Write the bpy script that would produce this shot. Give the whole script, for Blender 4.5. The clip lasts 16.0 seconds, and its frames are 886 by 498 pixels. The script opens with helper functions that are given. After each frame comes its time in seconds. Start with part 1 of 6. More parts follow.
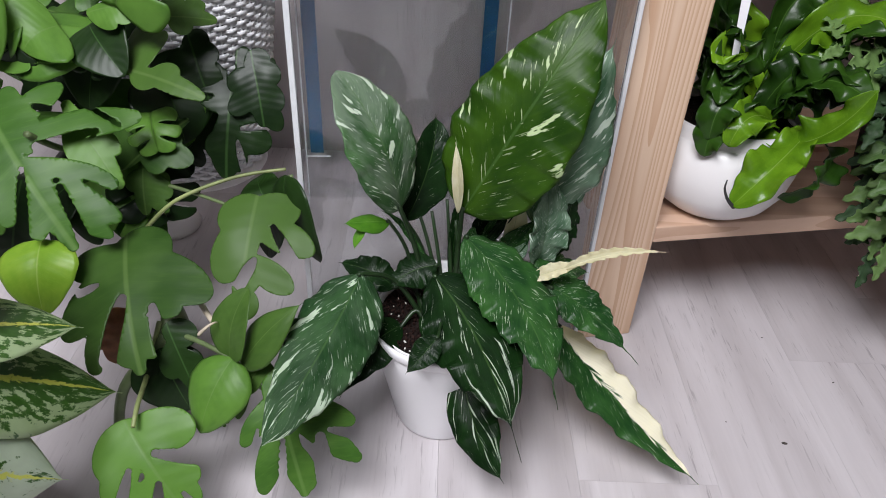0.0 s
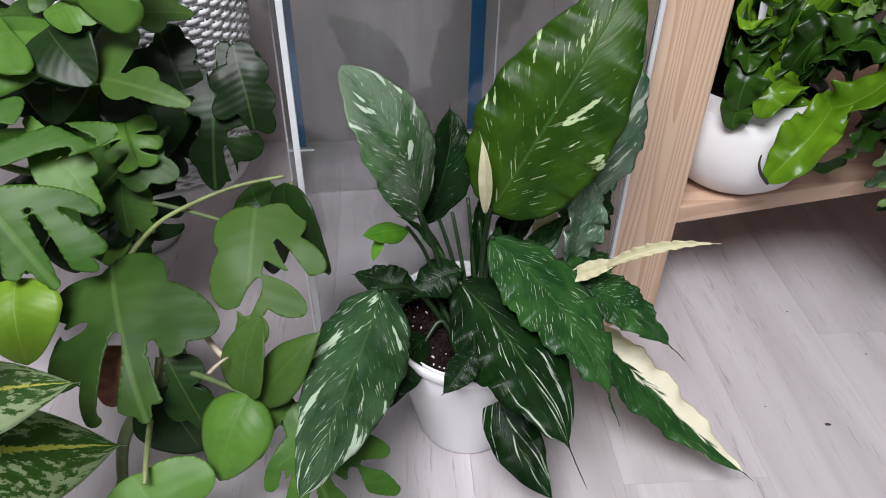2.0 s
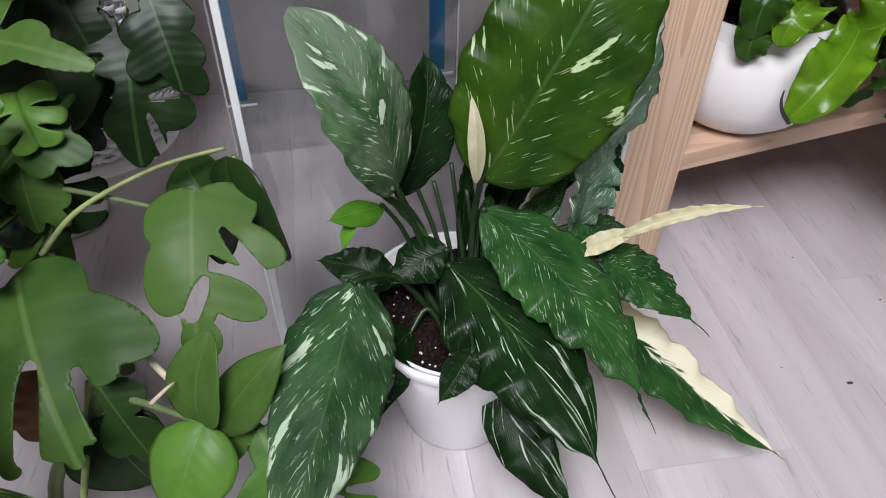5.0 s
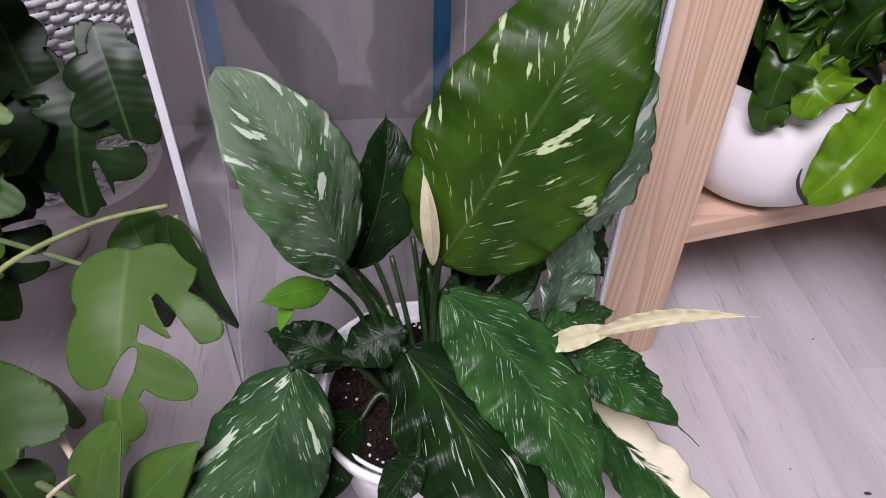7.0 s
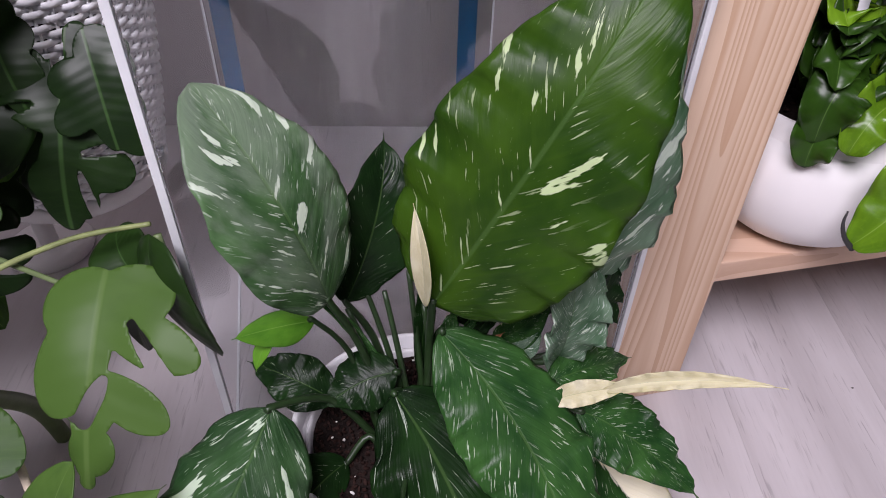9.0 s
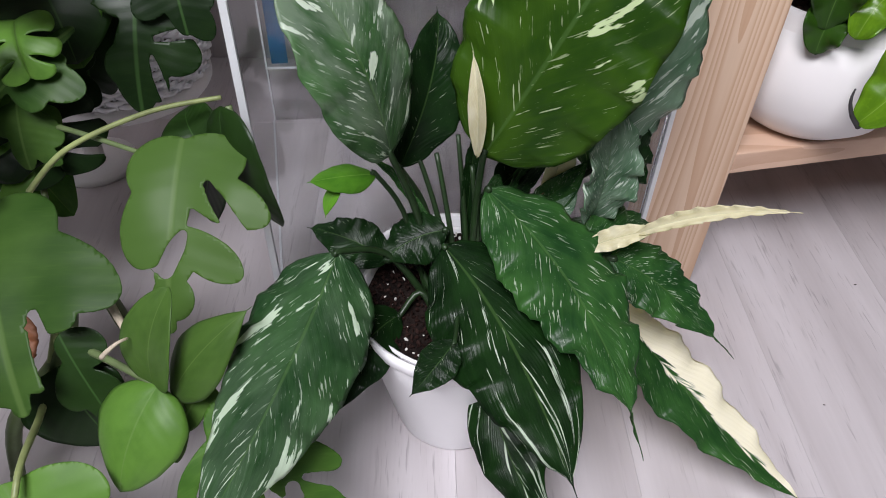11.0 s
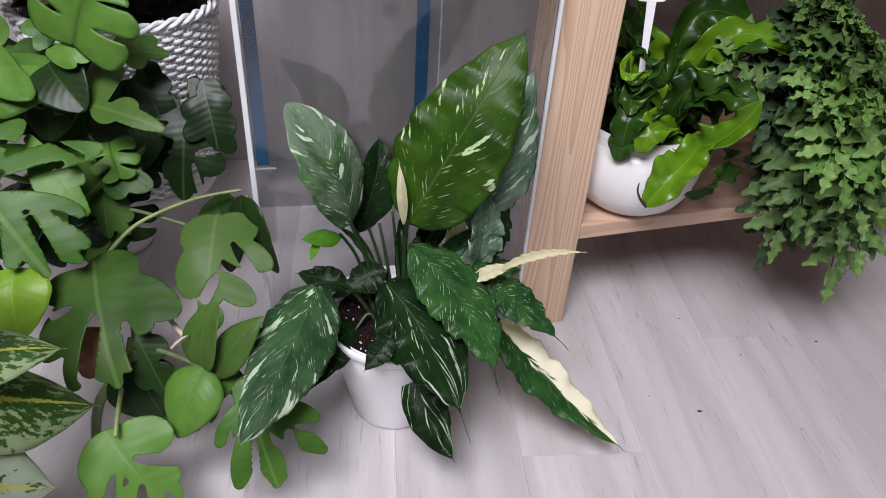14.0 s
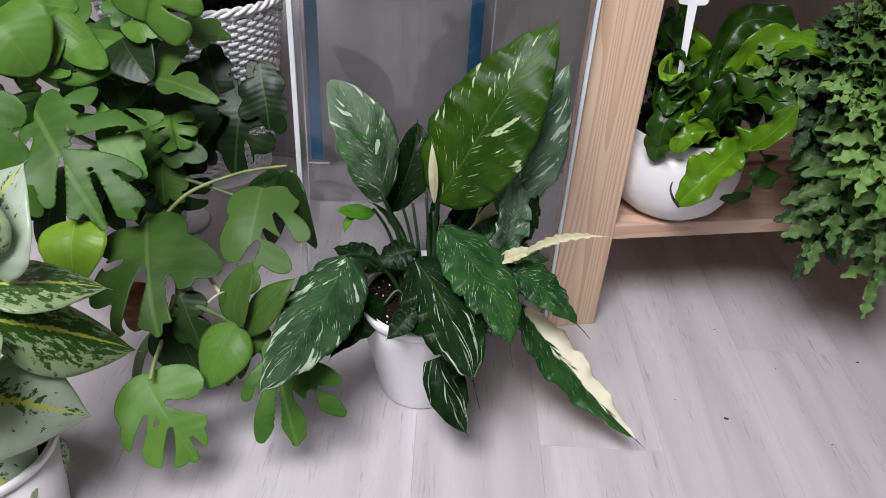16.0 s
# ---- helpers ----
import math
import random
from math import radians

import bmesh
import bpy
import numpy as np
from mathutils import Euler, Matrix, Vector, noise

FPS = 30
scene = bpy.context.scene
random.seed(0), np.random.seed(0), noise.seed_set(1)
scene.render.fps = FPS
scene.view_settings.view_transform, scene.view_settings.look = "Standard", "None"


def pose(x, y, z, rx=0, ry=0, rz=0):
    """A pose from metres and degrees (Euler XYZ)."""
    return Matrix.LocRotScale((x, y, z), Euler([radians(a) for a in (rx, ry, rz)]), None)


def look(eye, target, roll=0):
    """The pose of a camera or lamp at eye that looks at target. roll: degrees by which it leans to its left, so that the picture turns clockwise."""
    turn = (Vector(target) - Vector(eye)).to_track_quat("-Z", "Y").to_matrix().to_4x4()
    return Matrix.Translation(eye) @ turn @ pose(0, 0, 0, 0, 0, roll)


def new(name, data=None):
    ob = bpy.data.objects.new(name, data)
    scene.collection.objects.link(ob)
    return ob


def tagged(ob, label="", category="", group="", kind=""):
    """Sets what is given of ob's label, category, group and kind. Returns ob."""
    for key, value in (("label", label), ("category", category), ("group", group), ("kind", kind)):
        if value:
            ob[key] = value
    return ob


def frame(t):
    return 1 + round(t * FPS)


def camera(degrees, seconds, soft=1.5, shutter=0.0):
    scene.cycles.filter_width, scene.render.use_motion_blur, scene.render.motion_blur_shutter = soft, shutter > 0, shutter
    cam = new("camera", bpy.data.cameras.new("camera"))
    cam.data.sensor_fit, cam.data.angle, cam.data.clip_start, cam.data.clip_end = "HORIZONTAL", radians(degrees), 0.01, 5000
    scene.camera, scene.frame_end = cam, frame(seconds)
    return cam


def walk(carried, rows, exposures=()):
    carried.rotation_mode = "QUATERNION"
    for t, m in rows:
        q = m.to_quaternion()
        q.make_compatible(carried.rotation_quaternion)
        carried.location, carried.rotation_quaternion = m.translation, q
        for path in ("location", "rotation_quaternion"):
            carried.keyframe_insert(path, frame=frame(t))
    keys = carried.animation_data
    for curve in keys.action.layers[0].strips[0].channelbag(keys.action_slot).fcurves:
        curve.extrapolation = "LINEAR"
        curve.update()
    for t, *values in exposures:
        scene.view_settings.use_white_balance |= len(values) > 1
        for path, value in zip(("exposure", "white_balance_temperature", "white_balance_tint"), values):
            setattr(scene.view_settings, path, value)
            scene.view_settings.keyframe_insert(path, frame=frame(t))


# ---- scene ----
cam = camera(63.0, 16.0, soft=1.0)
PATH = [
    (0, (0.0508, 0.0126, 0.826), (0.0802, 1.6307, -0.3491), 2.99),
    (0.5, (0.0505, 0.0449, 0.8256), (0.0902, 1.6463, -0.3719), 3.12),
    (1, (0.0454, 0.0549, 0.8271), (0.0792, 1.6467, -0.3833), 2.57),
    (1.5, (0.0063, 0.0808, 0.8235), (0.0351, 1.6642, -0.398), 0.66),
    (2, (-0.0208, 0.1051, 0.8069), (0.1152, 1.6715, -0.4292), 1.14),
    (2.5, (-0.0263, 0.1336, 0.7821), (0.1736, 1.6759, -0.4753), 1.13),
    (3, (-0.026, 0.1517, 0.7619), (0.2043, 1.6639, -0.5267), 1.2),
    (5.5, (-0.0389, 0.2692, 0.7528), (0.2194, 1.6987, -0.6219), 0.87),
    (6, (-0.015, 0.2989, 0.7608), (0.2629, 1.7509, -0.5862), 1.21),
    (6.5, (0.0206, 0.3246, 0.7577), (0.2382, 1.7922, -0.5835), 1.75),
    (7, (0.0441, 0.3269, 0.7466), (0.1992, 1.8018, -0.5952), 1.44),
    (7.5, (0.0601, 0.3335, 0.747), (0.17, 1.8119, -0.5954), 1.03),
    (8, (0.072, 0.3499, 0.7464), (0.1558, 1.8334, -0.5923), 1.1),
    (8.5, (0.08, 0.3743, 0.7513), (0.1505, 1.8564, -0.5897), 1.5),
    (9, (0.0774, 0.3851, 0.7321), (0.1364, 1.8646, -0.6122), 1.54),
    (9.5, (0.0747, 0.3659, 0.7102), (0.1348, 1.8239, -0.6575), 1.7),
    (10, (0.0691, 0.339, 0.6948), (0.1252, 1.78, -0.691), 1.56),
    (12.3, (-0.0092, 0.1802, 0.767), (0.0786, 1.6218, -0.6165), 1.48),
    (12.5, (-0.0121, 0.1666, 0.7875), (0.0937, 1.6219, -0.5803), 1.42),
    (13, (-0.0219, 0.1043, 0.8326), (0.1275, 1.6005, -0.4862), 1.2),
    (13.5, (-0.012, 0.0178, 0.8875), (0.1789, 1.5709, -0.3581), 1.38),
    (14, (0.0366, -0.0544, 0.9026), (0.2341, 1.5421, -0.2857), 3.77),
    (14.5, (0.0732, -0.0885, 0.9127), (0.1965, 1.5658, -0.2045), 4.12),
    (15, (0.0762, -0.1169, 0.8852), (0.1529, 1.5457, -0.2237), 3.51),
    (15.5, (0.087, -0.1303, 0.8682), (0.1341, 1.5282, -0.2485), 3.46),
    (16, (0.088, -0.1306, 0.8636), (0.1039, 1.5272, -0.2551), 3.66),
]
walk(cam, [(t, look(eye, target, roll)) for t, eye, target, roll in PATH], exposures=[(0.0, 0.0, 6500, 12), (3.0, 0.0, 6500, 11), (5.5, 0.0, 6500, 14), (6.5, 0.0, 6500, 26), (9.5, 0.0, 6500, 26), (10.0, 0.0, 6500, 22), (12.5, 0.05, 6500, 12), (14.5, -0.05, 6500, 16), (16.0, -0.05, 6500, 12)])

# ---- world and light ----
world = bpy.data.worlds.new("sky")
scene.world = world
world.use_nodes = True
wn = world.node_tree
sky = wn.nodes.new("ShaderNodeTexSky")
sky.sky_type = "NISHITA"
sky.sun_disc = False
sky.sun_elevation, sky.sun_rotation = radians(35), radians(200)
wn.links.new(sky.outputs[0], wn.nodes["Background"].inputs[0])
wn.nodes["Background"].inputs[1].default_value = 0.08


def window_light(m, w, h, power, color):
    d = bpy.data.lights.new("window_light", "AREA")
    d.shape, d.size, d.size_y, d.energy, d.color = "RECTANGLE", w, h, power, color
    ob = new("window_light", d)
    ob.matrix_world = m


window_light(look((-0.42, -0.50, 2.45), (0.05, 0.75, 0.0)), 1.2, 0.9, 104.0, (0.95, 0.965, 1.0))

# ---- materials ----


def node_mat(name):
    m = bpy.data.materials.new(name)
    m.use_nodes = True
    nt = m.node_tree
    return m, nt, nt.nodes["Principled BSDF"]


def N(nt, kind, **kw):
    n = nt.nodes.new(kind)
    for k, v in kw.items():
        if k == "op":
            n.operation = v
        else:
            n.inputs[k].default_value = v
    return n


def calc(nt, op, a, b=None, c=None):
    n = nt.nodes.new("ShaderNodeMath")
    n.operation = op
    for i, x in enumerate((a, b, c)):
        if x is None:
            continue
        if isinstance(x, (int, float)):
            n.inputs[i].default_value = x
        else:
            nt.links.new(x, n.inputs[i])
    return n.outputs[0]


def vec(nt, x, y, z):
    n = nt.nodes.new("ShaderNodeCombineXYZ")
    for i, v in enumerate((x, y, z)):
        if isinstance(v, (int, float)):
            n.inputs[i].default_value = v
        else:
            nt.links.new(v, n.inputs[i])
    return n.outputs[0]


def noise_of(nt, vector, scale, detail=3.0, rough=0.55):
    n = N(nt, "ShaderNodeTexNoise", Scale=scale, Detail=detail, Roughness=rough)
    nt.links.new(vector, n.inputs["Vector"])
    return n.outputs["Fac"]


def step(nt, x, lo, hi):
    n = nt.nodes.new("ShaderNodeMapRange")
    n.interpolation_type = "SMOOTHSTEP"
    nt.links.new(x, n.inputs[0])
    n.inputs[1].default_value, n.inputs[2].default_value = lo, hi
    return n.outputs[0]


def blend(nt, f, a, b):
    n = nt.nodes.new("ShaderNodeMix")
    n.data_type = "RGBA"
    if isinstance(f, (int, float)):
        n.inputs[0].default_value = f
    else:
        nt.links.new(f, n.inputs[0])
    for i, x in ((6, a), (7, b)):
        if isinstance(x, tuple):
            n.inputs[i].default_value = (*x, 1)
        else:
            nt.links.new(x, n.inputs[i])
    return n.outputs[2]


def relief(nt, bsdf, height, strength, distance):
    b = N(nt, "ShaderNodeBump", Strength=strength, Distance=distance)
    nt.links.new(height, b.inputs["Height"])
    nt.links.new(b.outputs[0], bsdf.inputs["Normal"])


def thin_leaf(nt, bsdf, color, amount, gain=1.5):
    """Lets part of the light through the blade."""
    t = nt.nodes.new("ShaderNodeBsdfTranslucent")
    g = nt.nodes.new("ShaderNodeMix")
    g.data_type, g.blend_type = "RGBA", "MULTIPLY"
    g.inputs[0].default_value = 1
    nt.links.new(color, g.inputs[6])
    g.inputs[7].default_value = (gain * 1.1, gain * 1.2, gain * 0.4, 1)
    nt.links.new(g.outputs[2], t.inputs[0])
    mix = nt.nodes.new("ShaderNodeMixShader")
    mix.inputs[0].default_value = amount
    nt.links.new(bsdf.outputs[0], mix.inputs[1])
    nt.links.new(t.outputs[0], mix.inputs[2])
    nt.links.new(mix.outputs[0], nt.nodes["Material Output"].inputs[0])


def leaf_coords(nt):
    uv = nt.nodes.new("ShaderNodeUVMap")
    sep = nt.nodes.new("ShaderNodeSeparateXYZ")
    nt.links.new(uv.outputs[0], sep.inputs[0])
    rnd = nt.nodes.new("ShaderNodeObjectInfo").outputs["Random"]
    u, v = sep.outputs[0], sep.outputs[1]
    side = calc(nt, "SUBTRACT", calc(nt, "MULTIPLY", v, 2.0), 1.0)
    a = calc(nt, "ABSOLUTE", side)
    return u, side, a, rnd


def variegated(name, dark, light, fleck, cream, amount, patch, slope=0.30, half=0.0, rough=0.3, puff=1.0, painted_sheen=0.0):
    """A blade with pale flecks and patches drawn out along its side veins. half: how far one side turns cream."""
    m, nt, b = node_mat(name)
    u, side, a, rnd = leaf_coords(nt)
    seed = calc(nt, "MULTIPLY", rnd, 37.0)
    vein = calc(nt, "SUBTRACT", u, calc(nt, "MULTIPLY", a, slope))
    sgn = calc(nt, "SIGN", side)
    p = vec(nt, calc(nt, "MULTIPLY", vein, 74.0), calc(nt, "ADD", calc(nt, "MULTIPLY", a, 4.2), calc(nt, "MULTIPLY", sgn, 9.0)), seed)
    cluster = step(nt, noise_of(nt, vec(nt, calc(nt, "MULTIPLY", u, 5.0), calc(nt, "MULTIPLY", side, 2.2), calc(nt, "ADD", seed, 3.0)), 1.0, 2.0), 0.36, 0.60)
    f1 = calc(nt, "MULTIPLY", step(nt, noise_of(nt, p, 1.0, 2.5), 0.70 - 0.13 * amount, 0.72 - 0.13 * amount), cluster)
    p2 = vec(nt, calc(nt, "MULTIPLY", vein, 11.0), calc(nt, "ADD", calc(nt, "MULTIPLY", a, 1.5), calc(nt, "MULTIPLY", sgn, 5.0)), calc(nt, "ADD", seed, 11.0))
    f2 = step(nt, noise_of(nt, p2, 1.0, 4.0), 0.74 - 0.16 * patch, 0.76 - 0.16 * patch)
    tiny = step(nt, noise_of(nt, vec(nt, calc(nt, "MULTIPLY", vein, 150.0), calc(nt, "MULTIPLY", side, 22.0), seed), 1.0, 2.0), 0.70, 0.74)
    broad = noise_of(nt, vec(nt, calc(nt, "MULTIPLY", u, 3.0), side, seed), 1.4, 3.0)
    ground = blend(nt, step(nt, broad, 0.3, 0.72), dark, light)
    stripe = noise_of(nt, vec(nt, calc(nt, "MULTIPLY", vein, 30.0), calc(nt, "MULTIPLY", a, 1.6), seed), 1.0, 3.0)
    ground = blend(nt, calc(nt, "MULTIPLY", step(nt, stripe, 0.42, 0.72), 0.25), ground, light)
    ground = blend(nt, calc(nt, "MULTIPLY", tiny, 0.35 * amount), ground, fleck)
    ground = blend(nt, calc(nt, "MULTIPLY", f1, 0.75), ground, fleck)
    ground = blend(nt, f2, ground, fleck)
    if half:
        edge = calc(nt, "ADD", calc(nt, "MULTIPLY", side, half), calc(nt, "MULTIPLY", calc(nt, "SUBTRACT", noise_of(nt, p2, 1.0, 3.0), 0.5), 0.9))
        ground = blend(nt, step(nt, edge, -0.04, 0.02), ground, cream)
    # pale sheen mixed into the colour, stronger towards the tip
    if painted_sheen:
        sheen_noise = noise_of(nt, vec(nt, calc(nt, "MULTIPLY", vein, 6.0), calc(nt, "MULTIPLY", side, 1.6), calc(nt, "ADD", seed, 23.0)), 1.0, 5.0)
        ground = blend(nt, calc(nt, "MULTIPLY", step(nt, calc(nt, "ADD", sheen_noise, calc(nt, "MULTIPLY", u, 0.22)), 0.46, 0.74), painted_sheen), ground, tuple(0.6 * c for c in fleck))
    rib = step(nt, a, 0.035, 0.012)
    ground = blend(nt, calc(nt, "MULTIPLY", rib, 0.30), ground, (0.09, 0.18, 0.05))
    nt.links.new(ground, b.inputs["Base Color"])
    b.inputs["Roughness"].default_value = rough
    b.inputs["Specular IOR Level"].default_value = 0.16
    h = calc(nt, "SINE", calc(nt, "ADD", calc(nt, "MULTIPLY", vein, 120.0), calc(nt, "MULTIPLY", broad, 9.0)))
    h = calc(nt, "ADD", calc(nt, "MULTIPLY", h, 0.10), calc(nt, "MULTIPLY", stripe, 1.5))
    h = calc(nt, "SUBTRACT", h, calc(nt, "MULTIPLY", rib, 1.5))
    relief(nt, b, h, 0.24 * puff, 0.0022)
    thin_leaf(nt, b, ground, 0.22)
    return m


def plain_leaf(name, dark, light, rib_color, rough=0.40, wave=26.0, through_light=0.22, pale=None, slope=0.25, gloss=0.3):
    m, nt, b = node_mat(name)
    u, side, a, rnd = leaf_coords(nt)
    seed = calc(nt, "MULTIPLY", rnd, 21.0)
    broad = noise_of(nt, vec(nt, calc(nt, "MULTIPLY", u, 2.0), side, seed), 1.5, 4.0)
    tone = calc(nt, "ADD", calc(nt, "MULTIPLY", broad, 0.7), calc(nt, "MULTIPLY", rnd, 0.45))
    col = blend(nt, step(nt, tone, 0.25, 0.85), dark, light)
    vein = calc(nt, "SUBTRACT", u, calc(nt, "MULTIPLY", a, slope))
    fine = noise_of(nt, vec(nt, calc(nt, "MULTIPLY", vein, 60.0), calc(nt, "MULTIPLY", a, 5.0), seed), 1.0, 3.0)
    col = blend(nt, calc(nt, "MULTIPLY", step(nt, fine, 0.5, 0.8), 0.3), col, light)
    if pale:
        spot = noise_of(nt, vec(nt, calc(nt, "MULTIPLY", vein, 30.0), calc(nt, "MULTIPLY", side, 8.0), seed), 1.0, 3.0)
        col = blend(nt, calc(nt, "MULTIPLY", step(nt, spot, 0.62, 0.75), 0.5), col, pale)
    rib = step(nt, a, 0.03, 0.008)
    col = blend(nt, calc(nt, "MULTIPLY", rib, 0.6), col, rib_color)
    nt.links.new(col, b.inputs["Base Color"])
    b.inputs["Roughness"].default_value = rough
    h = calc(nt, "ADD", calc(nt, "SINE", calc(nt, "MULTIPLY", vein, wave * 2)), calc(nt, "MULTIPLY", fine, 0.25))
    h = calc(nt, "SUBTRACT", h, calc(nt, "MULTIPLY", rib, 2.0))
    b.inputs["Specular IOR Level"].default_value = gloss
    relief(nt, b, h, 0.05, 0.002)
    thin_leaf(nt, b, col, through_light)
    return m


def surface(name, color, rough=0.5, vary=0.12, scale=20.0, metal=0.0, bump=0.1, size=0.001):
    m, nt, b = node_mat(name)
    tc = nt.nodes.new("ShaderNodeTexCoord")
    n1 = noise_of(nt, tc.outputs["Object"], scale, 5.0)
    n2 = noise_of(nt, tc.outputs["Object"], scale * 0.17, 2.0)
    f = calc(nt, "ADD", calc(nt, "MULTIPLY", n1, 0.6), calc(nt, "MULTIPLY", n2, 0.4))
    lo = tuple(c * (1 - vary) for c in color)
    hi = tuple(min(1, c * (1 + vary)) for c in color)
    nt.links.new(blend(nt, step(nt, f, 0.3, 0.7), lo, hi), b.inputs["Base Color"])
    b.inputs["Roughness"].default_value, b.inputs["Metallic"].default_value = rough, metal
    if bump:
        relief(nt, b, n1, bump, size)
    return m


def wood(name, pale, dark, axis, rings, rough=0.45, knots=0.0, tint=0.15, fine=260.0, stretch=0.05, soft=False, dash=0.0):
    """Straight-grained timber; axis: the letter along which the grain runs."""
    m, nt, b = node_mat(name)
    tc = nt.nodes.new("ShaderNodeTexCoord")
    rnd = nt.nodes.new("ShaderNodeObjectInfo").outputs["Random"]
    mp = nt.nodes.new("ShaderNodeMapping")
    nt.links.new(tc.outputs["Object"], mp.inputs[0])
    nt.links.new(vec(nt, calc(nt, "MULTIPLY", rnd, 7.0), calc(nt, "MULTIPLY", rnd, 13.0), calc(nt, "MULTIPLY", rnd, 5.0)), mp.inputs["Location"])
    sc = [1.0, 1.0, 1.0]
    sc["xyz".index(axis)] = stretch
    mp.inputs["Scale"].default_value = sc
    warp = N(nt, "ShaderNodeTexNoise", Scale=9.0, Detail=2.0)
    nt.links.new(mp.outputs[0], warp.inputs["Vector"])
    band = calc(nt, "MULTIPLY", warp.outputs["Fac"], rings)
    saw = calc(nt, "FRACT", band)
    line = calc(nt, "PINGPONG", band, 1.0) if soft else step(nt, saw, 0.25, 0.95)
    fine_n = noise_of(nt, mp.outputs[0], fine, 3.0)
    blot = noise_of(nt, tc.outputs["Object"], 3.0, 3.0)
    f = calc(nt, "ADD", calc(nt, "MULTIPLY", line, 0.6), calc(nt, "MULTIPLY", fine_n, 0.35))
    col = blend(nt, f, pale, dark)
    col = blend(nt, calc(nt, "MULTIPLY", step(nt, blot, 0.35, 0.75), tint), col, dark)
    if dash:
        pores = noise_of(nt, mp.outputs[0], fine * 1.15, 2.0, 0.7)
        patches = noise_of(nt, mp.outputs[0], 26.0, 3.0)
        streak = calc(nt, "MULTIPLY", step(nt, pores, 0.56, 0.70), step(nt, patches, 0.40, 0.66))
        col = blend(nt, calc(nt, "MULTIPLY", streak, dash), col, tuple(c * 0.45 for c in dark))
        shade = calc(nt, "MULTIPLY", step(nt, rnd, 0.2, 1.0), 0.22)
        col = blend(nt, shade, col, dark)
    if knots:
        vo = N(nt, "ShaderNodeTexVoronoi", Scale=knots)
        nt.links.new(tc.outputs["Object"], vo.inputs["Vector"])
        k = step(nt, vo.outputs["Distance"], 0.10, 0.03)
        col = blend(nt, calc(nt, "MULTIPLY", k, 0.6), col, tuple(c * 0.5 for c in dark))
    nt.links.new(col, b.inputs["Base Color"])
    b.inputs["Roughness"].default_value = rough
    relief(nt, b, f, 0.12, 0.001)
    return m


PINE = wood("pine", (0.74, 0.56, 0.42), (0.52, 0.31, 0.19), "z", 42.0, 0.5, knots=5.0, stretch=0.035)
PINE_X = wood("pine_board", (0.68, 0.48, 0.36), (0.50, 0.31, 0.21), "x", 12.0, 0.5)
LAMINATE = wood("grey_laminate", (0.64, 0.60, 0.62), (0.45, 0.41, 0.42), "y", 7.0, 0.38, knots=4.2, tint=0.12, fine=210.0, stretch=0.07, soft=True, dash=0.55)
PANEL = wood("grey_panel", (0.46, 0.42, 0.42), (0.33, 0.295, 0.29), "z", 7.0, 0.5, knots=3.5, tint=0.3, fine=190.0, stretch=0.07, soft=True, dash=0.45)
# unseen walls and ceiling, made dark to cut bounced light
WALL = surface("wall_low_bounce", (0.11, 0.108, 0.108), 0.8, 0.04, 30.0)
CEIL = surface("ceiling_low_bounce", (0.25, 0.25, 0.25), 0.85, 0.03, 30.0)
WHITE_POT = surface("white_plastic", (0.86, 0.85, 0.87), 0.38, 0.02, 12.0, bump=0.03)
WHITE_CERAMIC = surface("white_ceramic", (0.80, 0.78, 0.78), 0.3, 0.02, 9.0, bump=0.05)
WICKER = surface("white_wicker", (0.78, 0.78, 0.80), 0.45, 0.08, 60.0, bump=0.2)
FRAME = surface("pale_metal", (0.74, 0.76, 0.78), 0.35, 0.05, 40.0, metal=0.2, bump=0.05)
BLUE = surface("blue_tape", (0.012, 0.115, 0.26), 0.5, 0.12, 40.0, bump=0.1)
DARK = surface("dark_lining", (0.03, 0.028, 0.03), 0.7, 0.3, 30.0)
LABEL = surface("label_plastic", (0.78, 0.77, 0.80), 0.4, 0.03, 20.0, bump=0.0)
SPECK = surface("dark_crumb", (0.05, 0.04, 0.035), 0.8, 0.3, 200.0)
DRY = surface("dry_leaf", (0.26, 0.10, 0.045), 0.6, 0.4, 60.0, bump=0.4)
STRAW = surface("dry_sheath", (0.55, 0.47, 0.36), 0.6, 0.3, 70.0, bump=0.3)
PERLITE = surface("perlite", (0.70, 0.68, 0.64), 0.8, 0.1, 200.0)
BARK = surface("bark_chip", (0.022, 0.011, 0.009), 0.75, 0.5, 120.0, bump=0.5)
SOIL = surface("soil", (0.012, 0.008, 0.007), 0.85, 0.6, 160.0, bump=0.9, size=0.004)
STEM = surface("green_stem", (0.014, 0.034, 0.010), 0.4, 0.35, 50.0, bump=0.15)
STEM_PALE = surface("pale_stem", (0.22, 0.26, 0.10), 0.45, 0.3, 60.0, bump=0.15)
VINE = surface("vine_stem", (0.10, 0.14, 0.055), 0.5, 0.35, 40.0, bump=0.3)

for m in (SOIL, BARK):
    m.node_tree.nodes["Principled BSDF"].inputs["Specular IOR Level"].default_value = 0.08

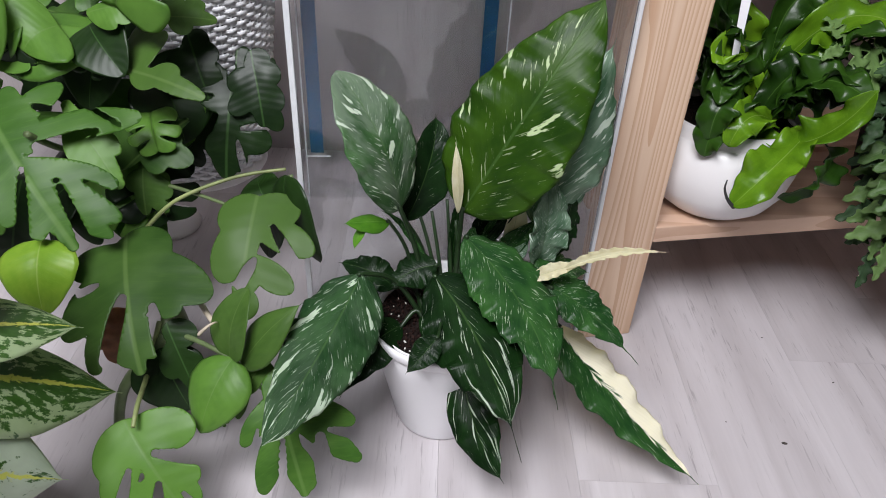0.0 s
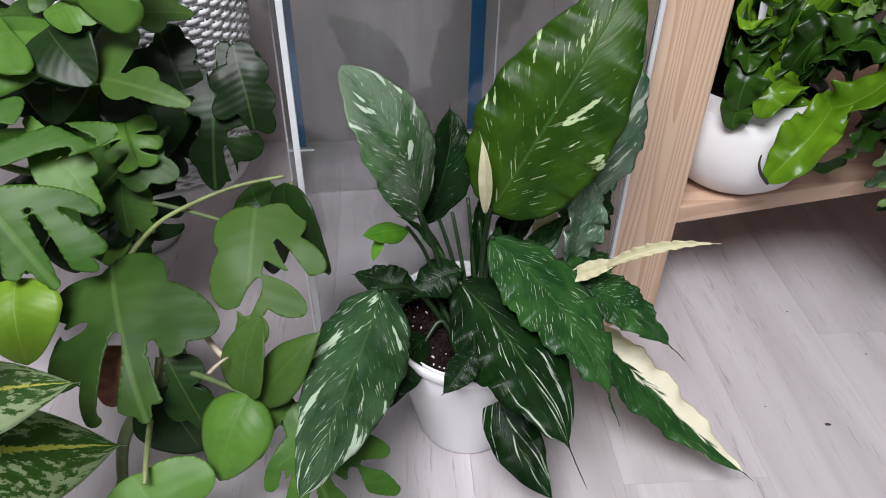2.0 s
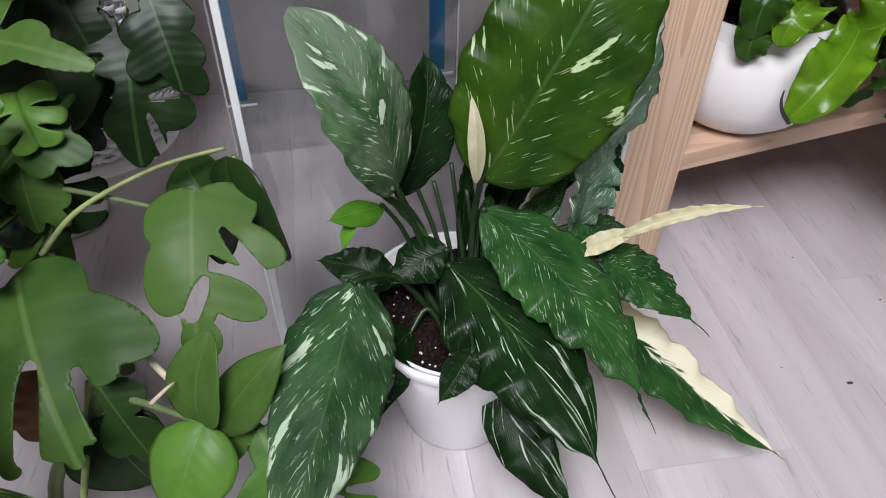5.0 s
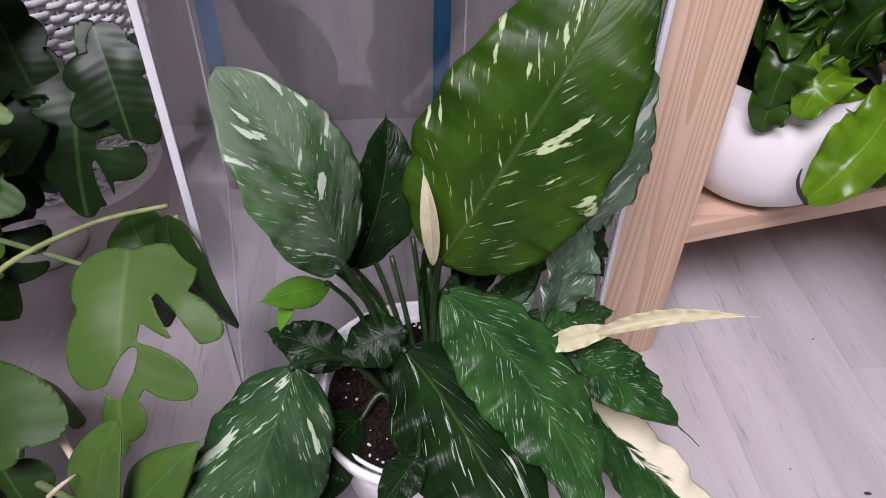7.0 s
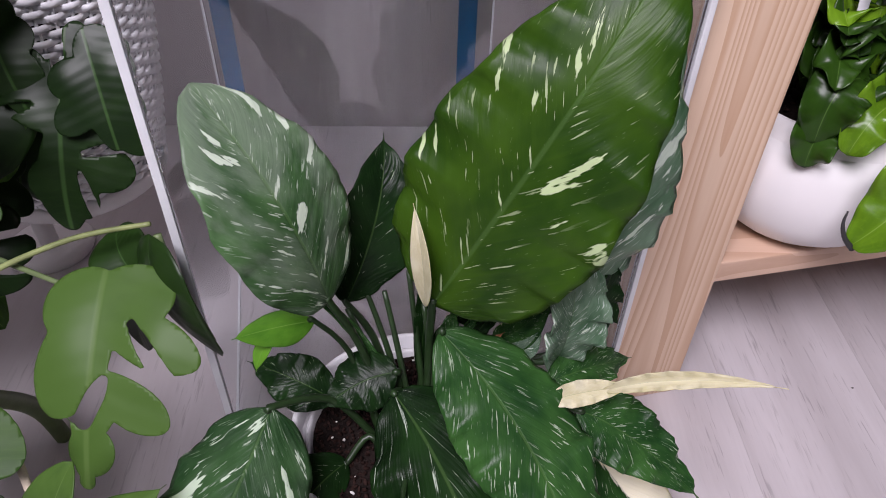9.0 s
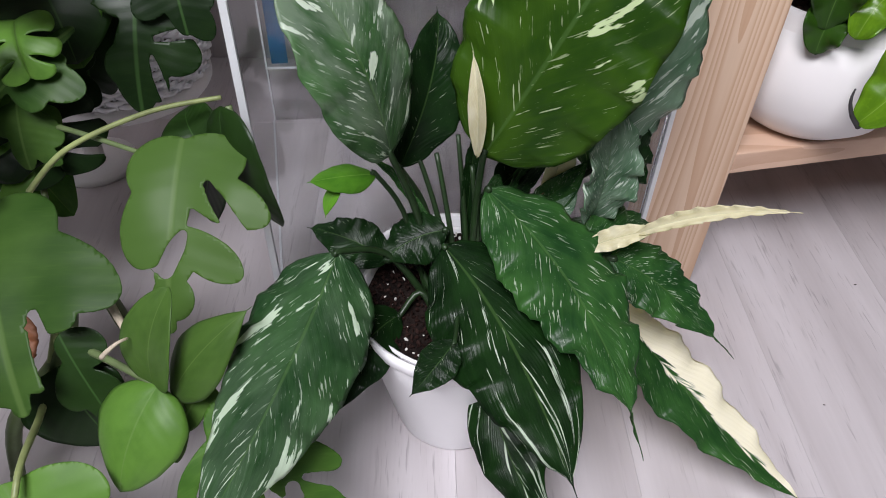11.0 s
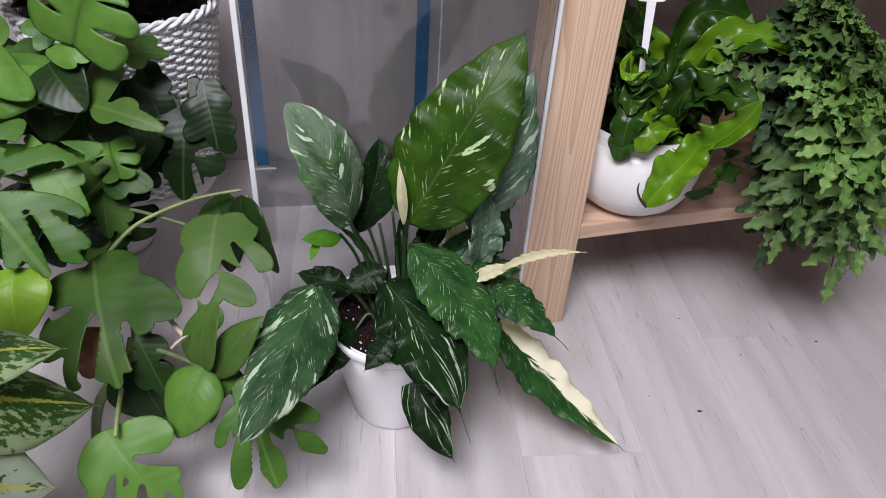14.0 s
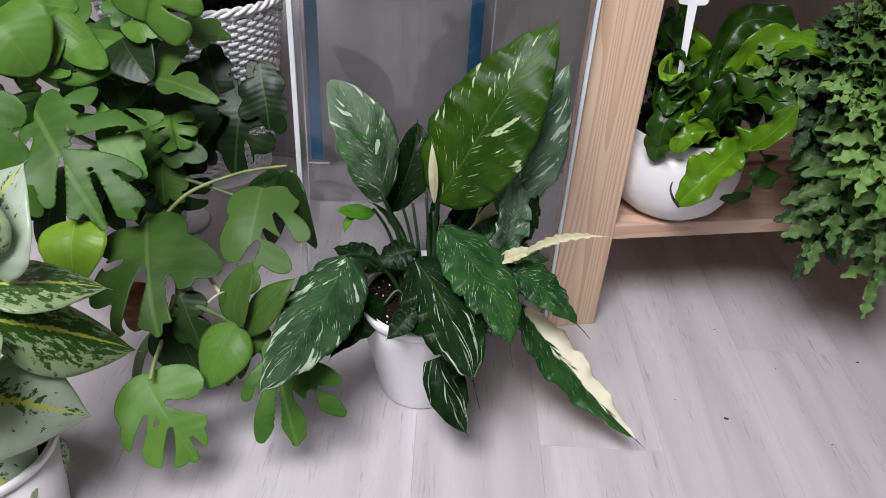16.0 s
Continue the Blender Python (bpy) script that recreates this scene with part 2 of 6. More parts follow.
GREEN_D, GREEN_L = (0.011, 0.048, 0.012), (0.038, 0.118, 0.026)
LILY = variegated("lily_leaf", GREEN_D, GREEN_L, (0.50, 0.60, 0.46), (0.8, 0.76, 0.62), 0.62, 0.35)
LILY_PALE = variegated("lily_leaf_pale", (0.026, 0.075, 0.024), (0.070, 0.155, 0.055), (0.56, 0.64, 0.54), (0.8, 0.76, 0.62), 0.62, 0.75, painted_sheen=0.32)
# inner leaves: the plant's own shade is painted as a near-black green
LILY_SHADED = variegated("lily_leaf_shaded", (0.004, 0.015, 0.004), (0.009, 0.031, 0.007), (0.42, 0.50, 0.38), (0.8, 0.76, 0.62), 0.2, 0.12)
LILY_SUN = variegated("lily_leaf_large", (0.013, 0.045, 0.004), (0.040, 0.098, 0.007), (0.46, 0.56, 0.32), (0.8, 0.76, 0.62), 0.40, 0.52, puff=0.7, rough=0.36)
# silvery sheen of the light put into the ground colour, under pale flecks
LILY_SHEEN = variegated("lily_leaf_sheen", (0.050, 0.125, 0.060), (0.20, 0.30, 0.21), (0.58, 0.66, 0.60), (0.8, 0.76, 0.62), 0.75, 0.72, puff=1.6)
LILY_PATCH = variegated("lily_leaf_patched", (0.013, 0.046, 0.014), (0.042, 0.105, 0.036), (0.50, 0.60, 0.48), (0.8, 0.76, 0.62), 0.55, 0.95, puff=1.3, painted_sheen=0.08)
# white streaks on a ground darkened for the shade of the leaf above
LILY_STREAK_SHADED = variegated("lily_leaf_streaked_shaded", (0.003, 0.012, 0.003), (0.011, 0.040, 0.008), (0.48, 0.56, 0.46), (0.8, 0.76, 0.62), 0.10, 0.80, slope=0.75)
LILY_HALF = variegated("lily_leaf_half", GREEN_D, GREEN_L, (0.50, 0.58, 0.44), (0.84, 0.79, 0.70), 0.5, 0.3, half=-0.6)
CREAM = variegated("lily_leaf_cream", (0.60, 0.55, 0.36), (0.72, 0.68, 0.54), (0.72, 0.70, 0.50), (0.8, 0.76, 0.62), 0.5, 0.4)
YOUNG = plain_leaf("young_leaf", (0.04, 0.15, 0.01), (0.10, 0.27, 0.02), (0.2, 0.35, 0.08))
SPLIT = plain_leaf("split_leaf", (0.030, 0.096, 0.011), (0.108, 0.236, 0.036), (0.13, 0.24, 0.06), 0.42, gloss=0.26)
SPLIT_MID = plain_leaf("split_leaf_olive", (0.022, 0.062, 0.010), (0.068, 0.140, 0.026), (0.11, 0.19, 0.05), 0.44, gloss=0.22)
# shade between the inner and rear leaves, put into a darker leaf colour
SPLIT_SHADED = plain_leaf("split_leaf_shaded", (0.006, 0.020, 0.004), (0.017, 0.046, 0.008), (0.05, 0.12, 0.03), 0.38)
SPLIT_NEW = plain_leaf("split_leaf_new", (0.15, 0.30, 0.02), (0.28, 0.42, 0.05), (0.30, 0.42, 0.10), 0.35)
NEST = plain_leaf("nest_fern_leaf", (0.075, 0.180, 0.008), (0.190, 0.370, 0.018), (0.26, 0.40, 0.08), 0.26, wave=44.0, through_light=0.3, slope=0.05)
# darker copy for the crowded middle: its shade is in the colour
NEST_SHADED = plain_leaf("nest_fern_leaf_shaded", (0.009, 0.030, 0.004), (0.028, 0.080, 0.008), (0.10, 0.2, 0.04), 0.3, wave=40.0, slope=0.05)
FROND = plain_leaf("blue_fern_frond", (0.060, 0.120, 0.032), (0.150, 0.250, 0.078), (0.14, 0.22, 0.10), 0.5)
# lit and shaded copies of the frond, with the light put into the colour
FROND_LIT = plain_leaf("lit_fern_frond", (0.10, 0.21, 0.04), (0.20, 0.34, 0.10), (0.22, 0.34, 0.12), 0.5)
FROND_SHADED = plain_leaf("shaded_fern_frond", (0.026, 0.055, 0.024), (0.060, 0.115, 0.045), (0.06, 0.11, 0.05), 0.55)


def spotted(name, pale, share):
    """Pale blade with dark green blotches, denser along the midrib, and a yellow rib."""
    m, nt, b = node_mat(name)
    u, side, a, rnd = leaf_coords(nt)
    seed = calc(nt, "MULTIPLY", rnd, 37.0)
    vein = calc(nt, "SUBTRACT", u, calc(nt, "MULTIPLY", a, 0.2))
    p = vec(nt, calc(nt, "MULTIPLY", vein, 9.0), calc(nt, "MULTIPLY", side, 3.2), seed)
    blot = calc(nt, "ADD", noise_of(nt, p, 1.6, 6.0, 0.7), calc(nt, "MULTIPLY", a, -0.22))
    dark = step(nt, blot, 0.47 - share, 0.51 - share)
    ground = blend(nt, noise_of(nt, p, 0.7, 3.0), pale, tuple(c * 0.7 for c in pale))
    green = blend(nt, noise_of(nt, p, 3.0, 3.0), (0.018, 0.060, 0.008), (0.050, 0.125, 0.020))
    ground = blend(nt, dark, ground, green)
    rag = calc(nt, "ADD", a, calc(nt, "MULTIPLY", calc(nt, "SUBTRACT", noise_of(nt, p, 4.0, 3.0), 0.5), 0.25))
    rib = step(nt, rag, 0.07, 0.03)
    ground = blend(nt, rib, ground, (0.50, 0.52, 0.10))
    nt.links.new(ground, b.inputs["Base Color"])
    b.inputs["Roughness"].default_value = 0.3
    h = calc(nt, "ADD", calc(nt, "SINE", calc(nt, "MULTIPLY", vein, 44.0)), calc(nt, "MULTIPLY", noise_of(nt, p, 2.0, 2.0), 1.0))
    relief(nt, b, h, 0.15, 0.002)
    thin_leaf(nt, b, ground, 0.2)
    return m


AGLA = spotted("aglaonema_leaf", (0.34, 0.44, 0.24), 0.12)
AGLA_PALE = spotted("aglaonema_leaf_pale", (0.46, 0.54, 0.42), -0.02)
BRONZE = plain_leaf("bronze_leaf", (0.022, 0.014, 0.008), (0.07, 0.044, 0.02), (0.16, 0.12, 0.06), 0.45, wave=60.0)

gm, gnt, gb = node_mat("clear_glass")
gb.inputs["Base Color"].default_value = (0.93, 0.96, 0.97, 1)
gb.inputs["Transmission Weight"].default_value = 1.0
gb.inputs["Roughness"].default_value = 0.0
gb.inputs["IOR"].default_value = 1.5
GLASS = gm
fm, fnt, fb = node_mat("clear_film")
fb.inputs["Base Color"].default_value = (0.95, 0.96, 0.97, 1)
fb.inputs["Transmission Weight"].default_value = 1.0
fb.inputs["Roughness"].default_value = 0.0
fb.inputs["IOR"].default_value = 1.04
FILM = fm

# ---- helpers for building ----


def mesh_of(bm, name, smooth=True):
    me = bpy.data.meshes.new(name)
    bm.to_mesh(me)
    bm.free()
    if smooth:
        me.shade_smooth()
    return me


def part(name, bm, material, parent, label="", smooth=True, thick=0.0):
    ob = new(name, mesh_of(bm, name, smooth))
    ob.data.materials.append(material)
    if parent:
        ob.parent = parent
    if thick:
        md = ob.modifiers.new("thickness", "SOLIDIFY")
        md.thickness, md.offset = thick, 0.0
    if label:
        ob["label"] = label
    return ob


def thing(name, label, category, group="", at=(0, 0, 0), kind=""):
    ob = new(name)
    ob.empty_display_size = 0.05
    ob.location = at
    return tagged(ob, label, category, group, kind)


def block(x0, x1, y0, y1, z0, z1, bevel=0.0):
    bm = bmesh.new()
    bmesh.ops.create_cube(bm, size=1)
    for v in bm.verts:
        v.co = (x0 + (v.co.x + 0.5) * (x1 - x0), y0 + (v.co.y + 0.5) * (y1 - y0), z0 + (v.co.z + 0.5) * (z1 - z0))
    if bevel:
        bmesh.ops.bevel(bm, geom=bm.edges[:], offset=bevel, segments=2, affect="EDGES", profile=0.6)
    return bm


def turned(profile, at=(0, 0, 0), seg=64):
    """A body of revolution from (radius, height) pairs."""
    bm = bmesh.new()
    rings = []
    for r, z in profile:
        if r < 1e-5:
            rings.append([bm.verts.new((at[0], at[1], at[2] + z))])
        else:
            rings.append([bm.verts.new((at[0] + r * math.cos(2 * math.pi * k / seg), at[1] + r * math.sin(2 * math.pi * k / seg), at[2] + z)) for k in range(seg)])
    for a, b in zip(rings, rings[1:]):
        for k in range(seg):
            l = (k + 1) % seg
            if len(a) == 1 and len(b) > 1:
                bm.faces.new((a[0], b[l], b[k]))
            elif len(b) == 1 and len(a) > 1:
                bm.faces.new((a[k], a[l], b[0]))
            elif len(a) > 1:
                bm.faces.new((a[k], a[l], b[l], b[k]))
    bmesh.ops.recalc_face_normals(bm, faces=bm.faces[:])
    return bm


def curve_at(pts, u):
    """A smooth curve through two, three or four points."""
    p = [Vector(q) for q in pts]
    if len(p) == 2:
        return p[0].lerp(p[1], u)
    if len(p) == 3:
        c = 2 * p[1] - (p[0] + p[2]) / 2
        return (1 - u) ** 2 * p[0] + 2 * u * (1 - u) * c + u * u * p[2]
    k = min(int(u * (len(p) - 1)), len(p) - 2) if u >= 0 else 0
    s = u * (len(p) - 1) - k
    a, b, c, d = p[max(k - 1, 0)], p[k], p[k + 1], p[min(k + 2, len(p) - 1)]
    return 0.5 * (2 * b + (c - a) * s + (2 * a - 5 * b + 4 * c - d) * s * s + (3 * b - a - 3 * c + d) * s ** 3)


def slope_at(pts, u):
    e = 0.01
    lo, hi = max(0.0, u - e), min(1.0, u + e)
    return (curve_at(pts, hi) - curve_at(pts, lo)).normalized()


def stalk(bm, pts, r0, r1, seg=8, n=14):
    rings = []
    for i in range(n + 1):
        u = i / n
        c, t = curve_at(pts, u), slope_at(pts, u)
        a = t.cross(Vector((0.31, 0.77, 0.2))).normalized()
        b = t.cross(a)
        r = r0 + (r1 - r0) * u
        rings.append([bm.verts.new(c + r * (math.cos(2 * math.pi * k / seg) * a + math.sin(2 * math.pi * k / seg) * b)) for k in range(seg)])
    for p, q in zip(rings, rings[1:]):
        for k in range(seg):
            bm.faces.new((p[k], p[(k + 1) % seg], q[(k + 1) % seg], q[k]))
    bm.faces.new(rings[0][::-1])
    bm.faces.new(rings[-1])
    return bm


def tube(pts, r0, r1, seg=8, n=14):
    return stalk(bmesh.new(), pts, r0, r1, seg, n)


def lance(u):
    """Half width of a lance-shaped blade with a drawn-out tip."""
    s = min(1.0, u / 0.95)
    return max(math.sin(math.pi * s ** 0.82), 0.0) ** 0.85 + 0.02 * (1 - u)


def tailed(u):
    """A blade that narrows to a long drawn-out point."""
    s = min(1.0, u / 0.86)
    return max(math.sin(math.pi * s ** 0.78), 0.0) ** 0.8 + 0.045 * (1 - u)


def ovate(u):
    """Widest a third of the way up, with a full round base."""
    s = min(1.0, u / 0.97)
    return max(math.sin(math.pi * s ** 0.68), 0.0) ** 0.72 + 0.02 * (1 - u)


def broad(u):
    return max(math.sin(math.pi * min(1, u) ** 0.85), 0) ** 0.6 + 0.03


def oval(u):
    return max(math.sin(math.pi * min(1, u) ** 0.72), 0) ** 0.62 + 0.015


def strap(u):
    return min(1.0, 0.35 + 1.6 * u) * (1 - u ** 5) ** 0.6 + 0.01


def blade(pts, hw, normal, shape=lance, fold=0.15, curl=0.0, wave=0.0, waves=5.0, twist=0.0, seed=0, nu=36, nv=12, tail=0.0):
    """A leaf blade along a spine. fold lifts the halves, curl bends the edges back, wave ruffles the margin."""
    rng = random.Random(seed)
    ph = [rng.uniform(0, 6.28) for _ in range(4)]
    bm = bmesh.new()
    uvl = bm.loops.layers.uv.new("UVMap")
    nrm = Vector(normal).normalized()
    grid = []
    for i in range(nu + 1):
        u = i / nu
        c, t = curve_at(pts, u), slope_at(pts, u)
        n0 = (Matrix.Rotation(twist * u, 3, t) @ nrm)
        side = t.cross(n0).normalized()
        n = side.cross(t).normalized()
        row = []
        for j in range(2 * nv + 1):
            v = j / nv - 1
            s = 0 if v < 0 else 1
            w = hw * shape(u)
            a = abs(v)
            ruff = wave * (math.sin(2 * math.pi * waves * u + ph[s]) + 0.5 * math.sin(2 * math.pi * waves * 2.3 * u + ph[s + 2])) * a ** 2 * math.sin(math.pi * min(1, u * 1.02)) ** 0.5
            edge = 1 + 0.025 * math.sin(2 * math.pi * waves * 0.8 * u + ph[3 - s]) * (1 if wave else 0.4)
            p = c + side * v * w * edge + n * (fold * a * w - curl * a * a * w + ruff)
            row.append((bm.verts.new(p), u, v))
        grid.append(row)
    for i in range(nu):
        for j in range(2 * nv):
            q = (grid[i][j], grid[i + 1][j], grid[i + 1][j + 1], grid[i][j + 1])
            f = bm.faces.new([x[0] for x in q])
            for l, x in zip(f.loops, q):
                l[uvl].uv = (x[1], x[2] * 0.5 + 0.5)
    return bm


def cut_blade(pts, hw, normal, cuts=(0.30, 0.52, 0.72), left=None, vin=0.30, gap=0.036, fold=0.24, curl=0.3, droop=0.0, seed=0, lean=0.42):
    """A split blade: each half is a row of rounded fingers that join near the midrib."""
    rng = random.Random(seed)
    bm = bmesh.new()
    uvl = bm.loops.layers.uv.new("UVMap")
    nrm = Vector(normal).normalized()
    nv, nq = 9, 8

    def place(u, v):
        uc = min(max(u, 0.0), 1.0)
        t = slope_at(pts, uc)
        length = (Vector(pts[-1]) - Vector(pts[0])).length
        c = curve_at(pts, uc) + t * (u - uc) * length
        side = t.cross(nrm).normalized()
        n = side.cross(t).normalized()
        w = hw
        a = abs(v)
        return c + side * v * w + n * (fold * a * w - curl * a * a * w - droop * a ** 3 * w)

    for sgn in (-1, 1):
        b = [0.0] + [min(0.95, max(0.1, c + rng.uniform(-0.04, 0.04))) for c in (left if left is not None and sgn < 0 else cuts)] + [1.0]
        for k in range(len(b) - 1):
            c, h = (b[k] + b[k + 1]) / 2, (b[k + 1] - b[k]) / 2
            reach = rng.uniform(0.92, 1.06)
            grid = []
            for j in range(nv + 1):
                v = j / nv
                g = 0.0 if v <= vin else ((v - vin) / (1 - vin))
                off = gap * min(1.0, g * 2.2) ** 0.5 if g > 0 else 0.0
                row = []
                for i in range(nq + 1):
                    q = 2 * i / nq - 1
                    lo = c - h + (off if k > 0 else 0.0)
                    hi = c + h - (off if k < len(b) - 2 else 0.0)
                    u = lo + (hi - lo) * (q + 1) / 2
                    u0 = c + q * h
                    env = max(0.02, math.sin(math.pi * min(1, max(0, u0 * 0.94 + 0.06)) ** 0.62)) ** 0.6
                    vv = v * env * (reach if g > 0 else 1) * (1 - 0.17 * abs(q) ** 3 * g)
                    if g <= 0:
                        vv = v * env
                    else:
                        vv = vin * env + (vv - vin * env * (1 - 0.17 * abs(q) ** 3 * g)) * 1.0
                    uu = u + (lean * (u0 + 0.1) - 0.16 * (1 - u0) ** 2) * vv
                    row.append((bm.verts.new(place(uu, sgn * vv)), u0, sgn * v))
                grid.append(row)
            for j in range(nv):
                for i in range(nq):
                    qd = [grid[j][i], grid[j + 1][i], grid[j + 1][i + 1], grid[j][i + 1]]
                    if sgn < 0:
                        qd.reverse()
                    f = bm.faces.new([x[0] for x in qd])
                    for l, x in zip(f.loops, qd):
                        l[uvl].uv = (x[1], x[2] * 0.5 + 0.5)
    bmesh.ops.remove_doubles(bm, verts=bm.verts[:], dist=2e-5)
    return bm


# ---- the setting ----
floor = tagged(new("floor"), "pale grey wood-grain laminate floor of long planks", "floor", kind="structure")
part("underlay", block(-2.2, 2.6, -1.75, 1.53, -0.03, -0.010), DARK, floor, smooth=False)
wall_north = tagged(part("wall_north", block(-2.3, 2.7, 1.53, 1.63, 0, 2.6), PANEL, None, smooth=False), "grey-brown wood-grain panelled wall", "wall", kind="structure")
wall_west = tagged(part("wall_west", block(-2.3, -2.2, -1.75, 1.53, 0, 2.6), WALL, None, smooth=False), "plain dark wall out of view that holds back bounced light", "wall", kind="structure")
wall_east = tagged(part("wall_east", block(2.6, 2.7, -1.75, 1.53, 0, 2.6), WALL, None, smooth=False), "plain dark wall out of view that holds back bounced light", "wall", kind="structure")
wall_south = tagged(part("wall_south", block(-2.3, 2.7, -1.85, -1.75, 0, 2.6), WALL, None, smooth=False), "plain dark wall out of view that holds back bounced light", "wall", kind="structure")
cb = bmesh.new()
for x0, x1, y0, y1 in ((-2.3, 2.7, -1.85, -1.65), (-2.3, 2.7, -0.15, 1.63), (-2.3, -1.30, -1.65, -0.15), (0.50, 2.7, -1.65, -0.15)):
    m = Matrix.Translation(((x0 + x1) / 2, (y0 + y1) / 2, 2.65)) @ Matrix.Diagonal((x1 - x0, y1 - y0, 0.1, 1))
    bmesh.ops.create_cube(cb, size=1, matrix=m)
ceiling = tagged(part("ceiling", cb, CEIL, None, smooth=False), "plain ceiling out of view, darkened against bounced light, with a roof window opening", "ceiling", kind="structure")

# ---- shelf unit ----
shelf_unit = thing("shelf_unit", "untreated pine shelf unit standing on the floor", "shelf", at=(0.345, 0.94, 0))


def under(parent, ob):
    ob.parent = parent
    ob.matrix_parent_inverse = Matrix.Translation(parent.location).inverted()
    return ob


def piece(name, bm, mat, parent, label="", smooth=True, thick=0.0):
    """A part built in world coordinates under a thing that stands at its own place."""
    return under(parent, part(name, bm, mat, None, label, smooth, thick))


SHELF = Matrix.Translation((0.391, 0.9275, 0)) @ Matrix.Rotation(0.188, 4, "Z")


def shelf_part(name, x0, x1, y0, y1, z0, z1, mat, bevel):
    """x along the shelf from the front post's outer edge, y away from its front."""
    bm = block(x0, x1, y0, y1, z0, z1, bevel)
    bmesh.ops.transform(bm, matrix=SHELF, verts=bm.verts[:])
    return piece(name, bm, mat, shelf_unit, smooth=False)


shelf_part("post", -0.094, 0.0, 0.0, 0.045, 0.0, 1.3, PINE, 0.003)
shelf_part("post", 0.06, 0.154, 0.386, 0.431, 0.0, 1.3, PINE, 0.003)
shelf_part("post", 0.95, 1.044, 0.0, 0.045, 0.0, 1.3, PINE, 0.003)
shelf_part("post", 0.95, 1.044, 0.34, 0.385, 0.0, 1.3, PINE, 0.003)
shelf_part("board", 0.0005, 0.9495, 0.002, 0.205, 0.189, 0.217, PINE_X, 0.002)
shelf_part("board", 0.0005, 0.9495, 0.222, 0.385, 0.189, 0.217, PINE_X, 0.002)
# unseen upper board, added to shade the plants and floor behind
shelf_part("board", 0.0005, 0.9495, 0.002, 0.385, 0.722, 0.750, PINE_X, 0.002)

# ---- glass door, partly open ----
HINGE, FREE = Vector((0.294, 0.900, 0)), Vector((-0.133, 0.848, 0))
DOOR_W = (FREE - HINGE).length
DOOR = Matrix.Translation(HINGE) @ Matrix.Rotation(math.atan2(FREE.y - HINGE.y, FREE.x - HINGE.x), 4, "Z")
glass_door = thing("glass_door", "clear glass cabinet door standing ajar with pale edge strips", "glass door", at=tuple(HINGE))


def door_part(name, x0, x1, y0, y1, z0, z1, mat, label="", bevel=0.0):
    bm = block(x0, x1, y0, y1, z0, z1, bevel)
    bmesh.ops.transform(bm, matrix=DOOR, verts=bm.verts[:])
    return piece(name, bm, mat, glass_door, label, smooth=False)


door_part("pane", 0.006, DOOR_W - 0.008, -0.0025, 0.0025, 0.006, 1.25, GLASS)
door_part("edge_strip", DOOR_W - 0.0075, DOOR_W, -0.005, 0.005, 0.0, 1.25, FRAME, "pale metal edge strip", 0.001)
door_part("edge_strip", 0.0, 0.0055, -0.006, 0.006, 0.0, 1.25, FRAME, "pale metal edge strip", 0.001)
door_part("bottom_strip", 0.006, DOOR_W - 0.008, -0.0035, 0.0035, 0.0, 0.0055, FRAME, "pale metal edge strip")

# ---- clear upright sheets behind the door, with blue tape ----
rear_pane = thing("clear_sheet", "clear plastic sheet standing upright with blue tape strips", "plastic sheet", at=(0.0, 1.33, 0))
PANE = Matrix.Translation((-0.216, 1.322, 0)) @ Matrix.Rotation(0.06, 4, "Z")


def pane_part(name, x0, x1, y0, y1, z0, z1, mat, label=""):
    bm = block(x0, x1, y0, y1, z0, z1)
    bmesh.ops.transform(bm, matrix=PANE, verts=bm.verts[:])
    return piece(name, bm, mat, rear_pane, label, smooth=False)


pane_part("sheet", 0.003, 0.391, 0.0, 0.003, 0.0, 0.95, FILM)
pane_part("sheet_edge", 0.0, 0.0028, -0.001, 0.003, 0.0, 0.95, FRAME)
pane_part("sheet_edge", 0.3912, 0.394, -0.001, 0.003, 0.0, 0.95, FRAME)
pane_part("tape_strip", 0.010, 0.036, 0.0035, 0.0045, 0.104, 0.95, BLUE, "blue tape strip")
pane_part("tape_strip", 0.345, 0.371, 0.0035, 0.0045, 0.124, 0.95, BLUE, "blue tape strip")
side = Vector((-0.081, 0.464, 0))
bm = block(0.004, side.length - 0.004, -0.0015, 0.0015, 0.0, 0.0025)
bmesh.ops.transform(bm, matrix=Matrix.Translation((-0.135, 0.856, 0)) @ Matrix.Rotation(math.atan2(side.y, side.x), 4, "Z"), verts=bm.verts[:])
piece("floor_strip", bm, FRAME, rear_pane, "thin pale strip on the floor", smooth=False)
pane_part("seam", 0.0, 0.050, -0.0045, -0.0015, 0.098, 0.1015, FRAME, "pale seam")
pane_part("seam", 0.335, 0.385, -0.0045, -0.0015, 0.118, 0.1215, FRAME, "pale seam")


# ---- peace lily ----
CX, CY = 0.071, 0.748
lily_pot = thing("plant_pot", "white round tapered plastic flowerpot on the laminate floor", "plant pot", at=(CX, CY, 0))
piece("pot_body", turned([(0, 0), (0.05529, 0), (0.06256, 0.00178), (0.06451, 0.00534), (0.06596, 0.01068), (0.0679, 0.01958), (0.07032, 0.03071), (0.07517, 0.0534), (0.0839, 0.09345), (0.09312, 0.1362), (0.1018, 0.1767), (0.1009, 0.1789), (0.09506, 0.1744), (0.06208, 0.01068), (0, 0.0089)], (CX, CY, 0)), WHITE_POT, lily_pot)
